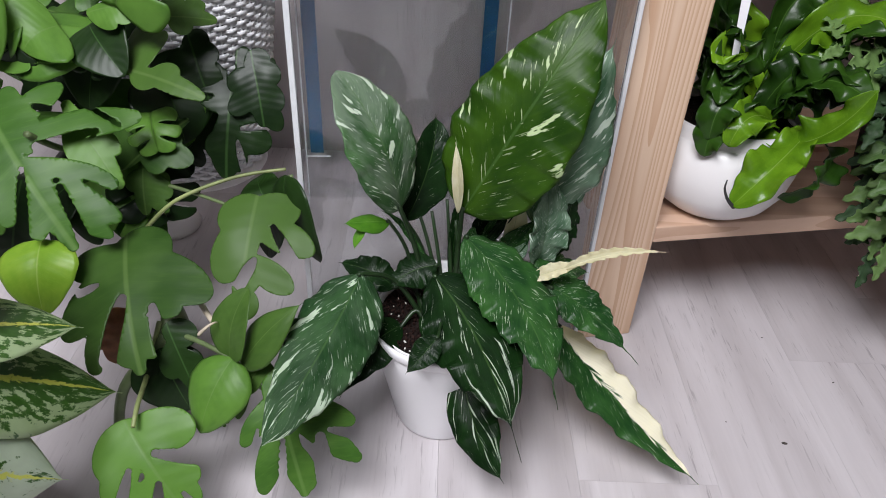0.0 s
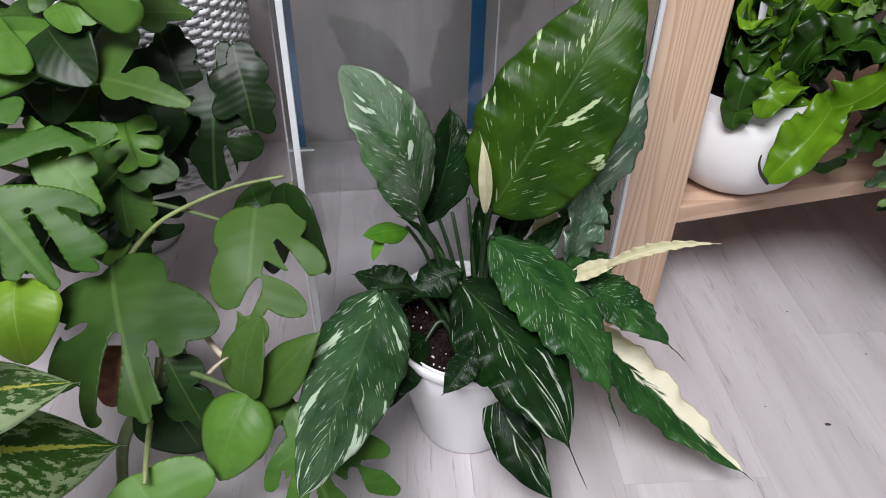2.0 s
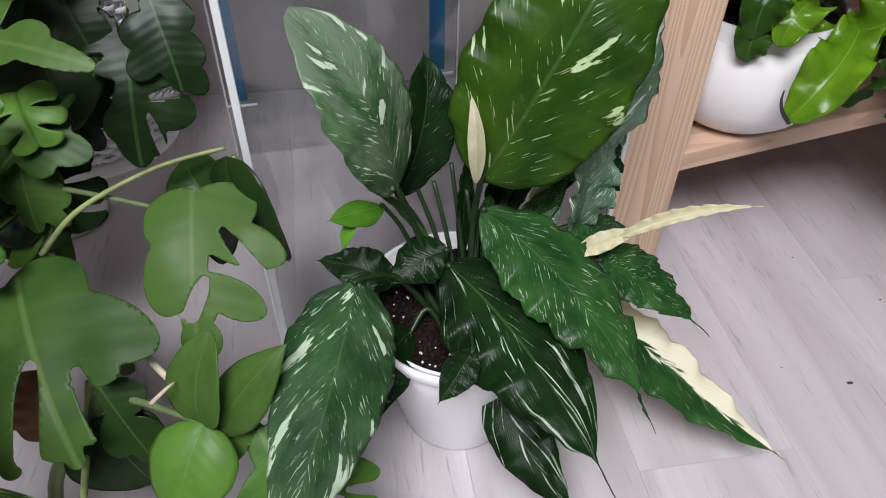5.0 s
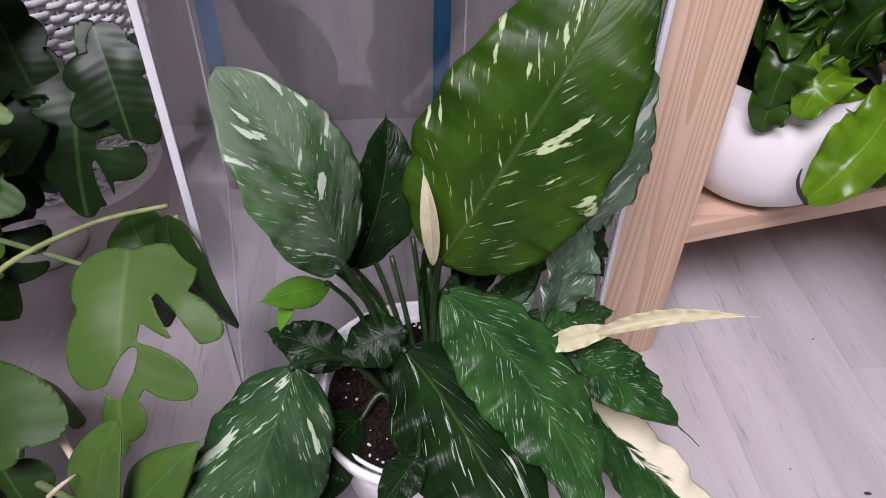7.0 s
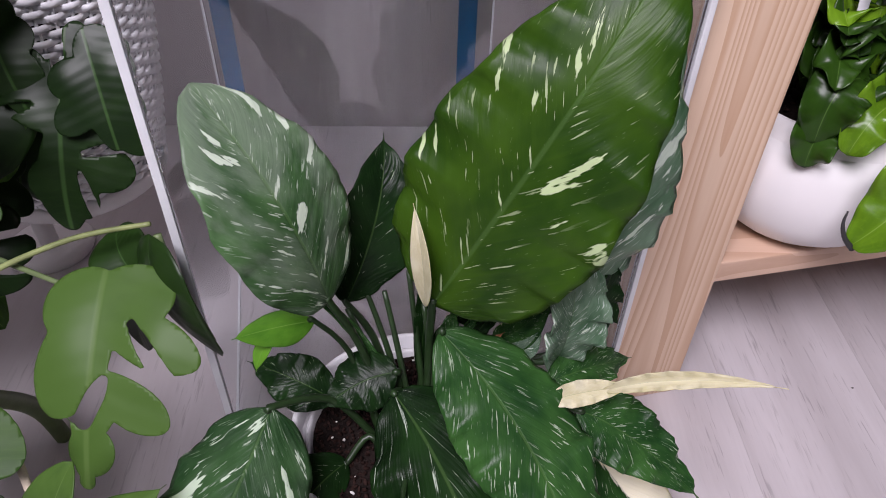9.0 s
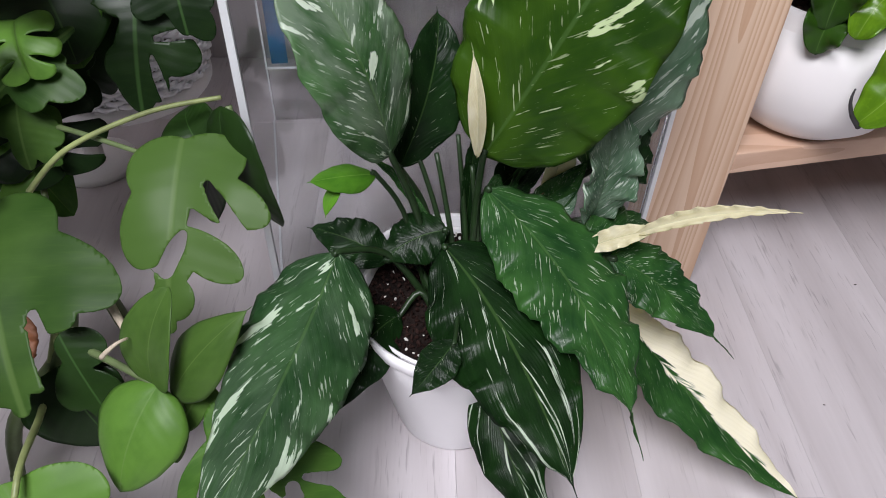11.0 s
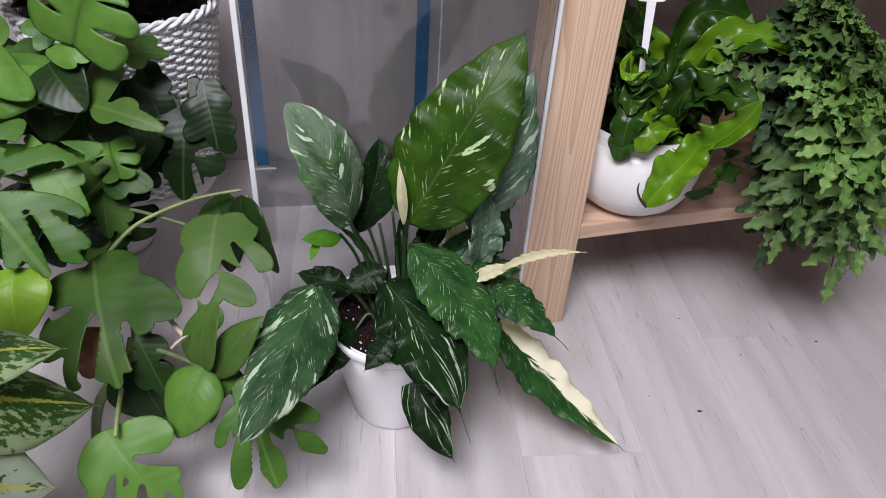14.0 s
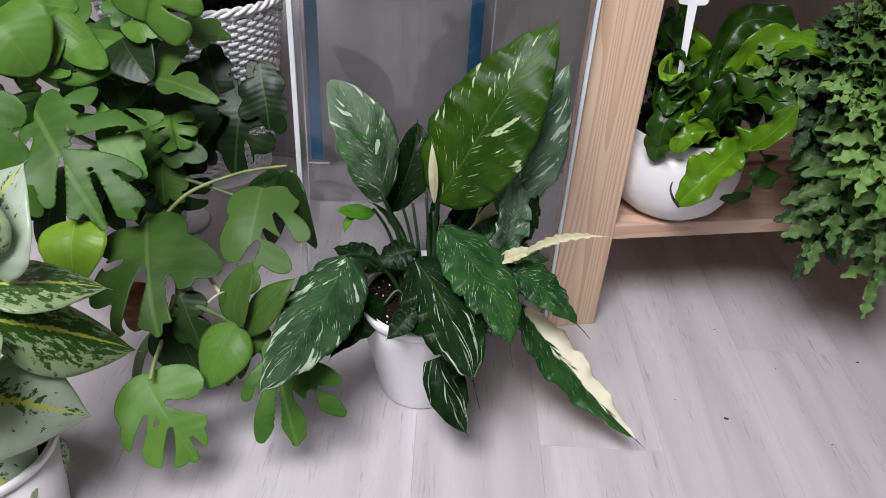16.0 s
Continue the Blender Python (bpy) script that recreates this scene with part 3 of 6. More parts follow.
piece("rim", turned([(0.1014, 0.1776), (0.1052, 0.1789), (0.1072, 0.1825), (0.1082, 0.1905), (0.1072, 0.194), (0.1048, 0.1954), (0.1018, 0.1931), (0.09991, 0.1784)], (CX, CY, 0)), WHITE_POT, lily_pot)
piece("inner_pot", turned([(0.05626, 0.01246), (0.09118, 0.1762), (0.09506, 0.1842), (0.0936, 0.1873), (0.09069, 0.1842), (0.08827, 0.1691), (0.05335, 0.01424)], (CX, CY, 0)), WHITE_POT, lily_pot)


def soil_bed(name, r, z, at, label, chips, seed):
    rng = random.Random(seed)
    bm = bmesh.new()
    n, rings = 48, 9
    rows = [[bm.verts.new((at[0], at[1], z))]]
    for i in range(1, rings + 1):
        rows.append([bm.verts.new((at[0] + r * i / rings * math.cos(2 * math.pi * k / n), at[1] + r * i / rings * math.sin(2 * math.pi * k / n), z + rng.uniform(-0.003, 0.003))) for k in range(n)])
    for k in range(n):
        bm.faces.new((rows[0][0], rows[1][k], rows[1][(k + 1) % n]))
    for a, b in zip(rows[1:], rows[2:]):
        for k in range(n):
            bm.faces.new((a[k], b[k], b[(k + 1) % n], a[(k + 1) % n]))
    bed = tagged(part(name, bm, SOIL, None), label, "soil", kind="stuff")
    for mat, count, s0, s1, nm in ((BARK, chips * 2, 0.0009, 0.0038, "bark_chips"), (PERLITE, chips // 7, 0.0010, 0.0034, "perlite")):
        bm = bmesh.new()
        for _ in range(count):
            d, an = r * math.sqrt(rng.random()) * 0.97, rng.uniform(0, 6.28)
            m = Matrix.Translation((at[0] + d * math.cos(an), at[1] + d * math.sin(an), z + rng.uniform(0.0, 0.004))) @ Euler([rng.uniform(0, 6.28) for _ in range(3)]).to_matrix().to_4x4() @ Matrix.Diagonal((rng.uniform(s0, s1), rng.uniform(s0, s1) * 0.7, rng.uniform(s0, s1) * 0.5, 1))
            bmesh.ops.create_icosphere(bm, subdivisions=1, radius=1, matrix=m)
        ob = part(nm, bm, mat, bed, smooth=False)
        ob["kind"] = "stuff"
    return bed


soil_bed("potting_soil", 0.0885, 0.181, (CX, CY), "dark moist potting soil with bark chips and perlite", 700, 3)

peace_lily = thing("peace_lily", "variegated peace lily with white-flecked dark green leaves", "plant", at=(CX, CY, 0.178))


def lily_leaf(pts, hw, normal, mat, stem=None, label="", r=0.0030, stem_mat=None, **kw):
    """One leaf with its stem, which rises from the crown of the plant."""
    lf = piece("leaf", blade(pts, hw, normal, **kw), mat, peace_lily, label, thick=0.0006)
    if stem:
        b = Vector(pts[0])
        t = slope_at(pts, 0.02)
        path = [stem[0], *stem[1:], b, b + t * 0.004]
        st = part("stem", tube(path, r * 1.25, r * 0.8), stem_mat or STEM, None)
        st.parent = lf
        st.matrix_parent_inverse = (Matrix.Translation(peace_lily.location) @ lf.matrix_parent_inverse).inverted()
    return lf


def crown(x, y):
    return (CX + x, CY + y, 0.176)


# tall leaves at the back
lily_leaf([(0.010, 0.752, 0.346), (-0.014, 0.745, 0.446), (-0.065, 0.785, 0.506)], 0.0465, (0.62, -0.62, 0.42), LILY_PALE, [crown(-0.015, 0.0), (0.029, 0.764, 0.279)], "", shape=broad, fold=0.1, curl=0.12, wave=0.002, seed=1)
lily_leaf([(0.015, 0.797, 0.299), (0.043, 0.809, 0.381), (0.048, 0.854, 0.426)], 0.0324, (0.35, -0.8, 0.35), LILY_SHADED, [crown(-0.01, 0.01), (0.038, 0.791, 0.256)], "", fold=0.3, wave=0.002, seed=2)
lily_leaf([(0.085, 0.745, 0.351), (0.152, 0.741, 0.492), (0.227, 0.797, 0.601)], 0.0688, (-0.3, -0.85, 0.38), LILY_SUN, [crown(0.01, 0.0), (0.083, 0.761, 0.282)], "", shape=ovate, fold=0.08, curl=0.15, wave=0.005, waves=7, seed=3, nu=48)
lily_leaf([(0.080, 0.746, 0.348), (0.078, 0.737, 0.403), (0.072, 0.747, 0.443)], 0.0086, (-0.6, -0.7, 0.3), CREAM, None, "cream-white withered leaf edge", fold=0.3, seed=33)
lily_leaf([(0.186, 0.786, 0.304), (0.215, 0.789, 0.430), (0.265, 0.880, 0.525)], 0.0522, (0.05, -0.8, 0.5), LILY_SHEEN, [crown(0.04, 0.01), (0.147, 0.785, 0.261)], "", fold=0.1, curl=0.45, wave=0.005, waves=7, seed=4)
lily_leaf([(0.187, 0.763, 0.264), (0.190, 0.750, 0.338), (0.184, 0.776, 0.408)], 0.0256, (0.25, -0.8, 0.4), LILY_SHEEN, [crown(0.04, 0.0), (0.148, 0.769, 0.241)], "", fold=0.5, wave=0.005, seed=5)
lily_leaf([(0.198, 0.777, 0.258), (0.216, 0.776, 0.313), (0.226, 0.785, 0.361)], 0.0188, (0.3, -0.8, 0.3), LILY_SHADED, [crown(0.045, 0.0), (0.156, 0.775, 0.238)], "", fold=0.3, wave=0.004, seed=25)
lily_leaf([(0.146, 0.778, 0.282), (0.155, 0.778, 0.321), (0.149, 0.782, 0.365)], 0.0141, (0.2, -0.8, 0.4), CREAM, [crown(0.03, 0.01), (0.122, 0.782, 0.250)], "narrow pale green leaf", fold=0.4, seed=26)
lily_leaf([(0.107, 0.794, 0.278), (0.126, 0.788, 0.308), (0.150, 0.787, 0.334)], 0.0189, (0.1, -0.8, 0.5), LILY_SHADED, [crown(0.03, 0.01), (0.103, 0.789, 0.247)], "", fold=0.2, seed=27)
lily_leaf([(0.139, 0.779, 0.272), (0.158, 0.773, 0.294), (0.182, 0.777, 0.326)], 0.0151, (0.1, -0.8, 0.5), LILY, [crown(0.035, 0.01), (0.121, 0.782, 0.245)], "", fold=0.4, seed=28)
lily_leaf([(0.150, 0.769, 0.271), (0.162, 0.764, 0.280), (0.174, 0.768, 0.299)], 0.0095, (0.1, -0.8, 0.5), LILY_SHEEN, [crown(0.035, 0.0), (0.127, 0.773, 0.244)], "", fold=0.3, seed=29)
# low leaves round the rim
lily_leaf([(-0.035, 0.709, 0.278), (-0.069, 0.605, 0.249), (-0.115, 0.477, 0.229)], 0.0505, (0.08, -0.45, 0.88), LILY_PATCH, [crown(-0.025, -0.01), (0.005, 0.739, 0.245)], "", fold=-0.08, curl=0.35, wave=0.005, waves=7, seed=61, nu=48, shape=ovate)
lily_leaf([(0.092, 0.763, 0.301), (0.163, 0.657, 0.271), (0.190, 0.531, 0.246)], 0.0455, (0.15, -0.5, 0.85), LILY, [crown(0.015, -0.005), (0.089, 0.767, 0.259)], "", shape=tailed, fold=0.05, curl=0.15, wave=0.007, waves=6, seed=7, nu=48)
lily_leaf([(0.055, 0.737, 0.257), (0.111, 0.629, 0.241), (0.151, 0.484, 0.218)], 0.0547, (-0.05, -0.55, 0.83), LILY_STREAK_SHADED, [crown(0.0, -0.02), (0.063, 0.748, 0.236)], "", shape=tailed, fold=0.05, curl=0.25, wave=0.007, waves=6, seed=8, nu=48)
lily_leaf([(0.097, 0.676, 0.154), (0.113, 0.614, 0.118), (0.146, 0.537, 0.109)], 0.0311, (-0.15, -0.75, 0.6), LILY_STREAK_SHADED, [crown(0.0, -0.04), (0.084, 0.708, 0.184)], "", fold=0.1, curl=0.3, wave=0.003, seed=9)
lily_leaf([(0.224, 0.748, 0.174), (0.293, 0.675, 0.120), (0.407, 0.592, 0.046)], 0.0383, (0.4, -0.5, 0.75), LILY_HALF, [crown(0.045, 0.0), (0.168, 0.761, 0.195)], "half cream, half dark green leaf", fold=0.12, curl=0.2, wave=0.005, waves=5, seed=10, nu=48)
lily_leaf([(0.197, 0.713, 0.266), (0.249, 0.697, 0.241), (0.316, 0.667, 0.183)], 0.0278, (0.15, -0.6, 0.78), LILY, [crown(0.045, 0.0), (0.156, 0.744, 0.242)], "", shape=tailed, fold=0.08, curl=0.1, wave=0.005, waves=6, seed=11)
lily_leaf([(0.174, 0.713, 0.277), (0.201, 0.708, 0.296), (0.232, 0.699, 0.314)], 0.0096, (0, -0.6, 0.8), CREAM, [crown(0.04, 0.0), (0.141, 0.745, 0.247)], "withered cream-yellow leaf", fold=0.4, wave=0.002, waves=6, seed=12)
lily_leaf([(0.210, 0.706, 0.299), (0.254, 0.685, 0.339), (0.308, 0.657, 0.366)], 0.0062, (0, -0.6, 0.8), CREAM, None, "withered curled leaf tip", fold=0.9, wave=0.003, waves=9, seed=121)
lily_leaf([(0.179, 0.741, 0.263), (0.216, 0.758, 0.261), (0.266, 0.797, 0.226)], 0.0208, (0.1, -0.6, 0.8), LILY, [crown(0.04, 0.005), (0.144, 0.760, 0.241)], "", fold=0.1, wave=0.003, seed=122)
lily_leaf([(0.184, 0.727, 0.267), (0.203, 0.721, 0.244), (0.226, 0.720, 0.210)], 0.0153, (0.1, -0.6, 0.8), LILY_SHADED, [crown(0.04, 0.0), (0.146, 0.751, 0.242)], "", fold=0.2, wave=0.002, seed=123)
lily_leaf([(-0.003, 0.752, 0.326), (-0.029, 0.735, 0.337), (-0.055, 0.718, 0.344)], 0.0138, (-0.1, -0.5, 0.85), YOUNG, [crown(-0.03, 0.0), (0.020, 0.765, 0.269)], "small fresh green leaf", fold=0.1, curl=0.5, wave=0.0008, waves=2, seed=13, r=0.0022)
lily_leaf([(-0.031, 0.734, 0.329), (-0.039, 0.726, 0.320), (-0.044, 0.720, 0.306)], 0.0059, (-0.4, -0.8, 0.2), YOUNG, None, "", fold=0.4, seed=131)
lily_leaf([(0.003, 0.758, 0.218), (-0.031, 0.765, 0.239), (-0.075, 0.790, 0.232)], 0.0234, (0, -0.5, 0.85), LILY_SHADED, [crown(-0.02, -0.01), (0.027, 0.763, 0.216)], "", fold=0.2, curl=0.2, wave=0.003, seed=14)
lily_leaf([(0.058, 0.755, 0.260), (0.027, 0.748, 0.255), (-0.003, 0.735, 0.238)], 0.0252, (0, -0.5, 0.85), LILY_SHADED, [crown(-0.01, 0.0), (0.059, 0.767, 0.237)], "", fold=0.1, curl=0.3, wave=0.003, seed=141)
lily_leaf([(0.015, 0.718, 0.187), (-0.023, 0.666, 0.193), (-0.052, 0.602, 0.172)], 0.0306, (0.2, -0.5, 0.8), LILY_SHADED, [crown(-0.02, -0.03), (0.034, 0.734, 0.201)], "", fold=0.2, curl=0.2, wave=0.003, seed=15)
lily_leaf([(0.062, 0.643, 0.241), (0.046, 0.630, 0.224), (0.025, 0.614, 0.205)], 0.0167, (0.1, -0.6, 0.8), LILY_SHADED, [crown(0.0, -0.05), (0.067, 0.687, 0.228)], "", fold=0.2, wave=0.002, seed=16, r=0.002)
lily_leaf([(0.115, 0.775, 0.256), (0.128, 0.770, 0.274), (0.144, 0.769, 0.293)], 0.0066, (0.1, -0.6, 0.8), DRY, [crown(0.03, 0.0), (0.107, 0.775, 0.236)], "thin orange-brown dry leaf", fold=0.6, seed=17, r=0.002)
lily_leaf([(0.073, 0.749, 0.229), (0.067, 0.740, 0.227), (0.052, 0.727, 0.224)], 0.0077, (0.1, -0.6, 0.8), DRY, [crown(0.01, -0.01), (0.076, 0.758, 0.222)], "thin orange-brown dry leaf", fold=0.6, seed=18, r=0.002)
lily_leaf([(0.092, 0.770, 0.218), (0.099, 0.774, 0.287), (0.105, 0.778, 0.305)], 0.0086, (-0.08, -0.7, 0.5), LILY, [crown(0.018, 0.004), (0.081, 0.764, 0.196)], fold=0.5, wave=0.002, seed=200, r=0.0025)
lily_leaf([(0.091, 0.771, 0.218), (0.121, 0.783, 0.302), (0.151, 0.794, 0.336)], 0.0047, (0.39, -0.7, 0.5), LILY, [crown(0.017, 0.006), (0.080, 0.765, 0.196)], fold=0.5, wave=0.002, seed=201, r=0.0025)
lily_leaf([(0.094, 0.767, 0.219), (0.129, 0.772, 0.303), (0.165, 0.777, 0.339)], 0.0057, (0.13, -0.7, 0.5), LILY_SHADED, [crown(0.020, 0.002), (0.082, 0.762, 0.196)], fold=0.5, wave=0.002, seed=202, r=0.0025)
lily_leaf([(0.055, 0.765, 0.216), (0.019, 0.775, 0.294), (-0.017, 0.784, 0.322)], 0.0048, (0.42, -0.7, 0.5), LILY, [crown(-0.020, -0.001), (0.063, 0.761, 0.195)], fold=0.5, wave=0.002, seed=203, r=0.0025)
lily_leaf([(0.086, 0.775, 0.218), (0.093, 0.781, 0.271), (0.101, 0.786, 0.275)], 0.0086, (0.10, -0.7, 0.5), LILY_SHADED, [crown(0.012, 0.008), (0.078, 0.766, 0.196)], fold=0.5, wave=0.002, seed=204, r=0.0025)
lily_leaf([(0.076, 0.779, 0.218), (0.080, 0.790, 0.301), (0.083, 0.802, 0.335)], 0.0086, (0.10, -0.7, 0.5), LILY_SHADED, [crown(0.002, 0.010), (0.074, 0.768, 0.196)], fold=0.5, wave=0.002, seed=205, r=0.0025)
# bare stems
for x, y, tx, ty, tz in ((-0.02, 0.01, 0.017, 0.787, 0.302), (0.0, 0.0, 0.048, 0.785, 0.324), (0.01, 0.015, 0.067, 0.797, 0.335), (0.02, 0.0, 0.079, 0.778, 0.316), (0.03, 0.01, 0.106, 0.789, 0.288), (0.035, 0.0, 0.134, 0.788, 0.280), (-0.005, 0.01, 0.031, 0.800, 0.313)):
    c = crown(x, y)
    piece("stem", tube([c, (c[0] * 0.6 + tx * 0.4, c[1] * 0.6 + ty * 0.4, 0.25), (tx, ty, tz)], 0.0032, 0.0022), STEM, peace_lily)


# ---- climbing split-leaf plant ----
split_plant = thing("split_leaf_plant", "bushy green climbing plant with deeply split leaves", "plant", at=(-0.34, 0.86, 0.0))


def split_leaf(pts, hw, normal, mat, label="", **kw):
    return piece("leaf", cut_blade(pts, hw, normal, **kw), mat, split_plant, label, thick=0.0007)


def whole_leaf(pts, hw, normal, mat, label="", **kw):
    kw.setdefault("shape", oval)
    return piece("leaf", blade(pts, hw, normal, nu=26, nv=8, **kw), mat, split_plant, label, thick=0.0007)


def soft_max(a, b, k):
    h = np.clip(0.5 + 0.5 * (a - b) / k, 0.0, 1.0)
    return b + (a - b) * h + k * h * (1 - h)


def lobe_field(gx, gy, x0, x1, y1, w):
    """How far each place of the leaf's plane lies inside one finger that leaves the midrib at x0 and ends at (x1, y1)."""
    cx, cy = 0.55 * x0 + 0.45 * x1, 0.5 * y1
    ln = max(0.05, math.hypot(x1 - x0, y1))
    cut = max(0.4, 1 - 0.5 * w / ln)
    best = np.full(gx.shape, -9.0)
    for i in range(15):
        s = cut * i / 14
        px = (1 - s) ** 2 * x0 + 2 * s * (1 - s) * cx + s * s * x1
        py = 2 * s * (1 - s) * cy + s * s * y1
        q = i / 14
        r = w * (0.46 + 0.54 * math.sin(math.pi * min(0.5, q * 0.8))) if q < 0.66 else w * (1.0 - 0.5 * ((q - 0.66) / 0.34) ** 2.0)
        best = np.maximum(best, r - np.hypot(gx - px, gy - py))
    return best


def lobed_blade(pts, normal, lobes, cuts, body, curl, fold, res=70, seed=0):
    """A leaf cut deeply into fingers, meshed by marching over its plane; sinuses come out round."""
    rng = random.Random(seed)
    pts = [Vector(p) for p in pts]
    length = (pts[-1] - pts[0]).length
    nrm = Vector(normal).normalized()
    xs = [0.0, 1.0] + [l[1] for l in lobes]
    ys = [0.0] + [l[2] for l in lobes]
    pad = max([l[3] for l in lobes] + [body]) + 0.04
    lo, hi = (min(xs) - pad, min(ys) - pad), (max(xs) + pad, max(ys) + pad)
    step_ = max(hi[0] - lo[0], hi[1] - lo[1]) / res
    nx, ny = int((hi[0] - lo[0]) / step_) + 2, int((hi[1] - lo[1]) / step_) + 2
    gx, gy = np.meshgrid(lo[0] + step_ * np.arange(nx), lo[1] + step_ * np.arange(ny), indexing="ij")
    g = lobe_field(gx, gy, 0.0, 1.0, 0.0001, body)
    for x0, x1, y1, w in lobes:
        g = soft_max(g, lobe_field(gx, gy, x0, x1, y1, w), 0.006)
    for x0, y0, x1, y1, w in cuts:
        for i in range(11):
            q = i / 10
            g = np.minimum(g, np.hypot(gx - x0 - (x1 - x0) * q, gy - y0 - (y1 - y0) * q) - w * (0.55 + 0.45 * math.sin(math.pi * min(0.5, q))))
    ph = [rng.uniform(0, 6.28) for _ in range(3)]
    bm = bmesh.new()
    uvl = bm.loops.layers.uv.new("UVMap")
    half = max(abs(y) for y in ys) + pad
    made = {}

    def place(x, y):
        uc = min(max(x, 0.0), 1.0)
        t = slope_at(pts, uc)
        c = curve_at(pts, uc) + t * (x - uc) * length
        side = t.cross(nrm).normalized()
        n = side.cross(t).normalized()
        a = abs(y)
        lift = fold * a - curl * a * a - 0.10 * max(0.0, -x) ** 1.5 + 0.012 * math.sin(9 * x + ph[0]) * min(1, a * 3) + 0.010 * math.sin(13 * y + ph[1]) * math.sin(5 * x + ph[2])
        return c + side * y * length + n * lift * length

    def vert(key):
        if key not in made:
            i, j, k = key
            if k < 0:
                x, y = gx[i, j], gy[i, j]
            else:
                i2, j2 = (i + 1, j) if k == 0 else (i, j + 1)
                s = g[i, j] / (g[i, j] - g[i2, j2])
                x, y = gx[i, j] + (gx[i2, j2] - gx[i, j]) * s, gy[i, j] + (gy[i2, j2] - gy[i, j]) * s
            made[key] = (bm.verts.new(place(float(x), float(y))), (float(x), float(y) / half * 0.5 + 0.5))
        return made[key]

    inside = g > 0
    for i in range(nx - 1):
        for j in range(ny - 1):
            ring = ((i, j), (i + 1, j), (i + 1, j + 1), (i, j + 1))
            state = [inside[c] for c in ring]
            if not any(state):
                continue
            edges = ((i, j, 0), (i + 1, j, 1), (i, j + 1, 0), (i, j, 1))
            loop = []
            for k in range(4):
                if state[k]:
                    loop.append(vert((*ring[k], -1)))
                if state[k] != state[(k + 1) % 4]:
                    loop.append(vert(edges[k]))
            if len(loop) < 3:
                continue
            f = bm.faces.new([v for v, _ in loop])
            for l, (_, uv) in zip(f.loops, loop):
                l[uvl].uv = uv
    return bm


def lobed_leaf(pts, normal, mat, lobes, label="", cuts=(), body=0.1, curl=0.18, fold=0.05):
    seed = len(split_plant.children)
    return piece("leaf", lobed_blade(pts, normal, lobes, cuts, body, curl, fold, seed=seed), mat, split_plant, label, thick=0.0006)


def vine(pts, r0, r1, mat=VINE, name="stem"):
    return piece(name, tube(pts, r0, r1, n=24), mat, split_plant)


lobed_leaf([(-0.283, 0.550, 0.165), (-0.245, 0.515, 0.130), (-0.209, 0.490, 0.085)], (0.136, -0.726, 0.674), SPLIT, [(0.0, 0.28, 0.39, 0.228), (0.08, 0.52, 0.5, 0.162), (0.02, 0.33, -0.49, 0.2), (0.3, 0.73, -0.28, 0.144), (0.45, 0.9, -0.18, 0.121), (0.55, 0.77, 0.39, 0.184), (0.7, 0.91, 0.18, 0.142)], cuts=[(0.31, 0.19, 0.64, 0.52, 0.053), (0.31, -0.08, 0.67, -0.48, 0.066), (0.56, 0.04, 0.94, 0.3, 0.059), (0.75, -0.09, 0.99, -0.11, 0.036)], body=0.105, curl=0.18, fold=0.05)
lobed_leaf([(-0.125, 0.600, 0.179), (-0.105, 0.559, 0.134), (-0.086, 0.530, 0.080)], (0.070, -0.801, 0.594), SPLIT, [(0.0, 0.38, 0.43, 0.1), (0.2, 0.86, 0.37, 0.122), (0.15, 0.82, -0.58, 0.112), (0.05, 0.46, -0.62, 0.124), (0.5, 0.96, -0.06, 0.134), (0.0, -0.16, -0.1, 0.168)], cuts=[(0.36, 0.04, 1.0, 0.21, 0.042), (0.49, -0.28, 1.12, -0.19, 0.091), (0.45, -0.38, 0.63, -0.71, 0.049), (0.27, 0.25, 0.65, 0.44, 0.036)], body=0.098, curl=0.18, fold=0.05)
lobed_leaf([(-0.183, 0.800, 0.304), (-0.187, 0.738, 0.256), (-0.189, 0.690, 0.194)], (-0.103, -0.702, 0.704), SPLIT_MID, [(0.0, 0.13, 0.23, 0.199), (0.05, 0.64, 0.19, 0.186), (0.1, 0.38, 0.15, 0.168), (0.0, -0.0, -0.38, 0.178), (0.1, 0.34, -0.56, 0.137), (0.42, 0.67, -0.42, 0.117), (0.75, 0.87, -0.08, 0.126), (0.6, 0.63, -0.1, 0.107)], cuts=[(0.43, -0.07, 0.63, 0.02, 0.053), (0.14, -0.19, 0.46, -0.43, 0.048)], body=0.09, curl=0.18, fold=0.05)
lobed_leaf([(-0.329, 0.730, 0.281), (-0.306, 0.660, 0.248), (-0.280, 0.600, 0.199)], (-0.114, -0.560, 0.821), SPLIT_MID, [(0.0, 0.07, 0.43, 0.155), (0.08, 0.6, 0.51, 0.177), (0.3, 0.9, 0.34, 0.13), (0.02, 0.1, -0.31, 0.238), (0.05, 0.59, -0.6, 0.187), (0.3, 0.64, -0.38, 0.133), (0.6, 0.92, 0.05, 0.156), (0.55, 0.91, -0.15, 0.113)], cuts=[(0.4, 0.04, 0.82, 0.21, 0.067), (0.53, -0.17, 1.0, -0.21, 0.061), (0.23, 0.22, 0.25, 0.37, 0.034)], body=0.105, curl=0.18, fold=0.05)
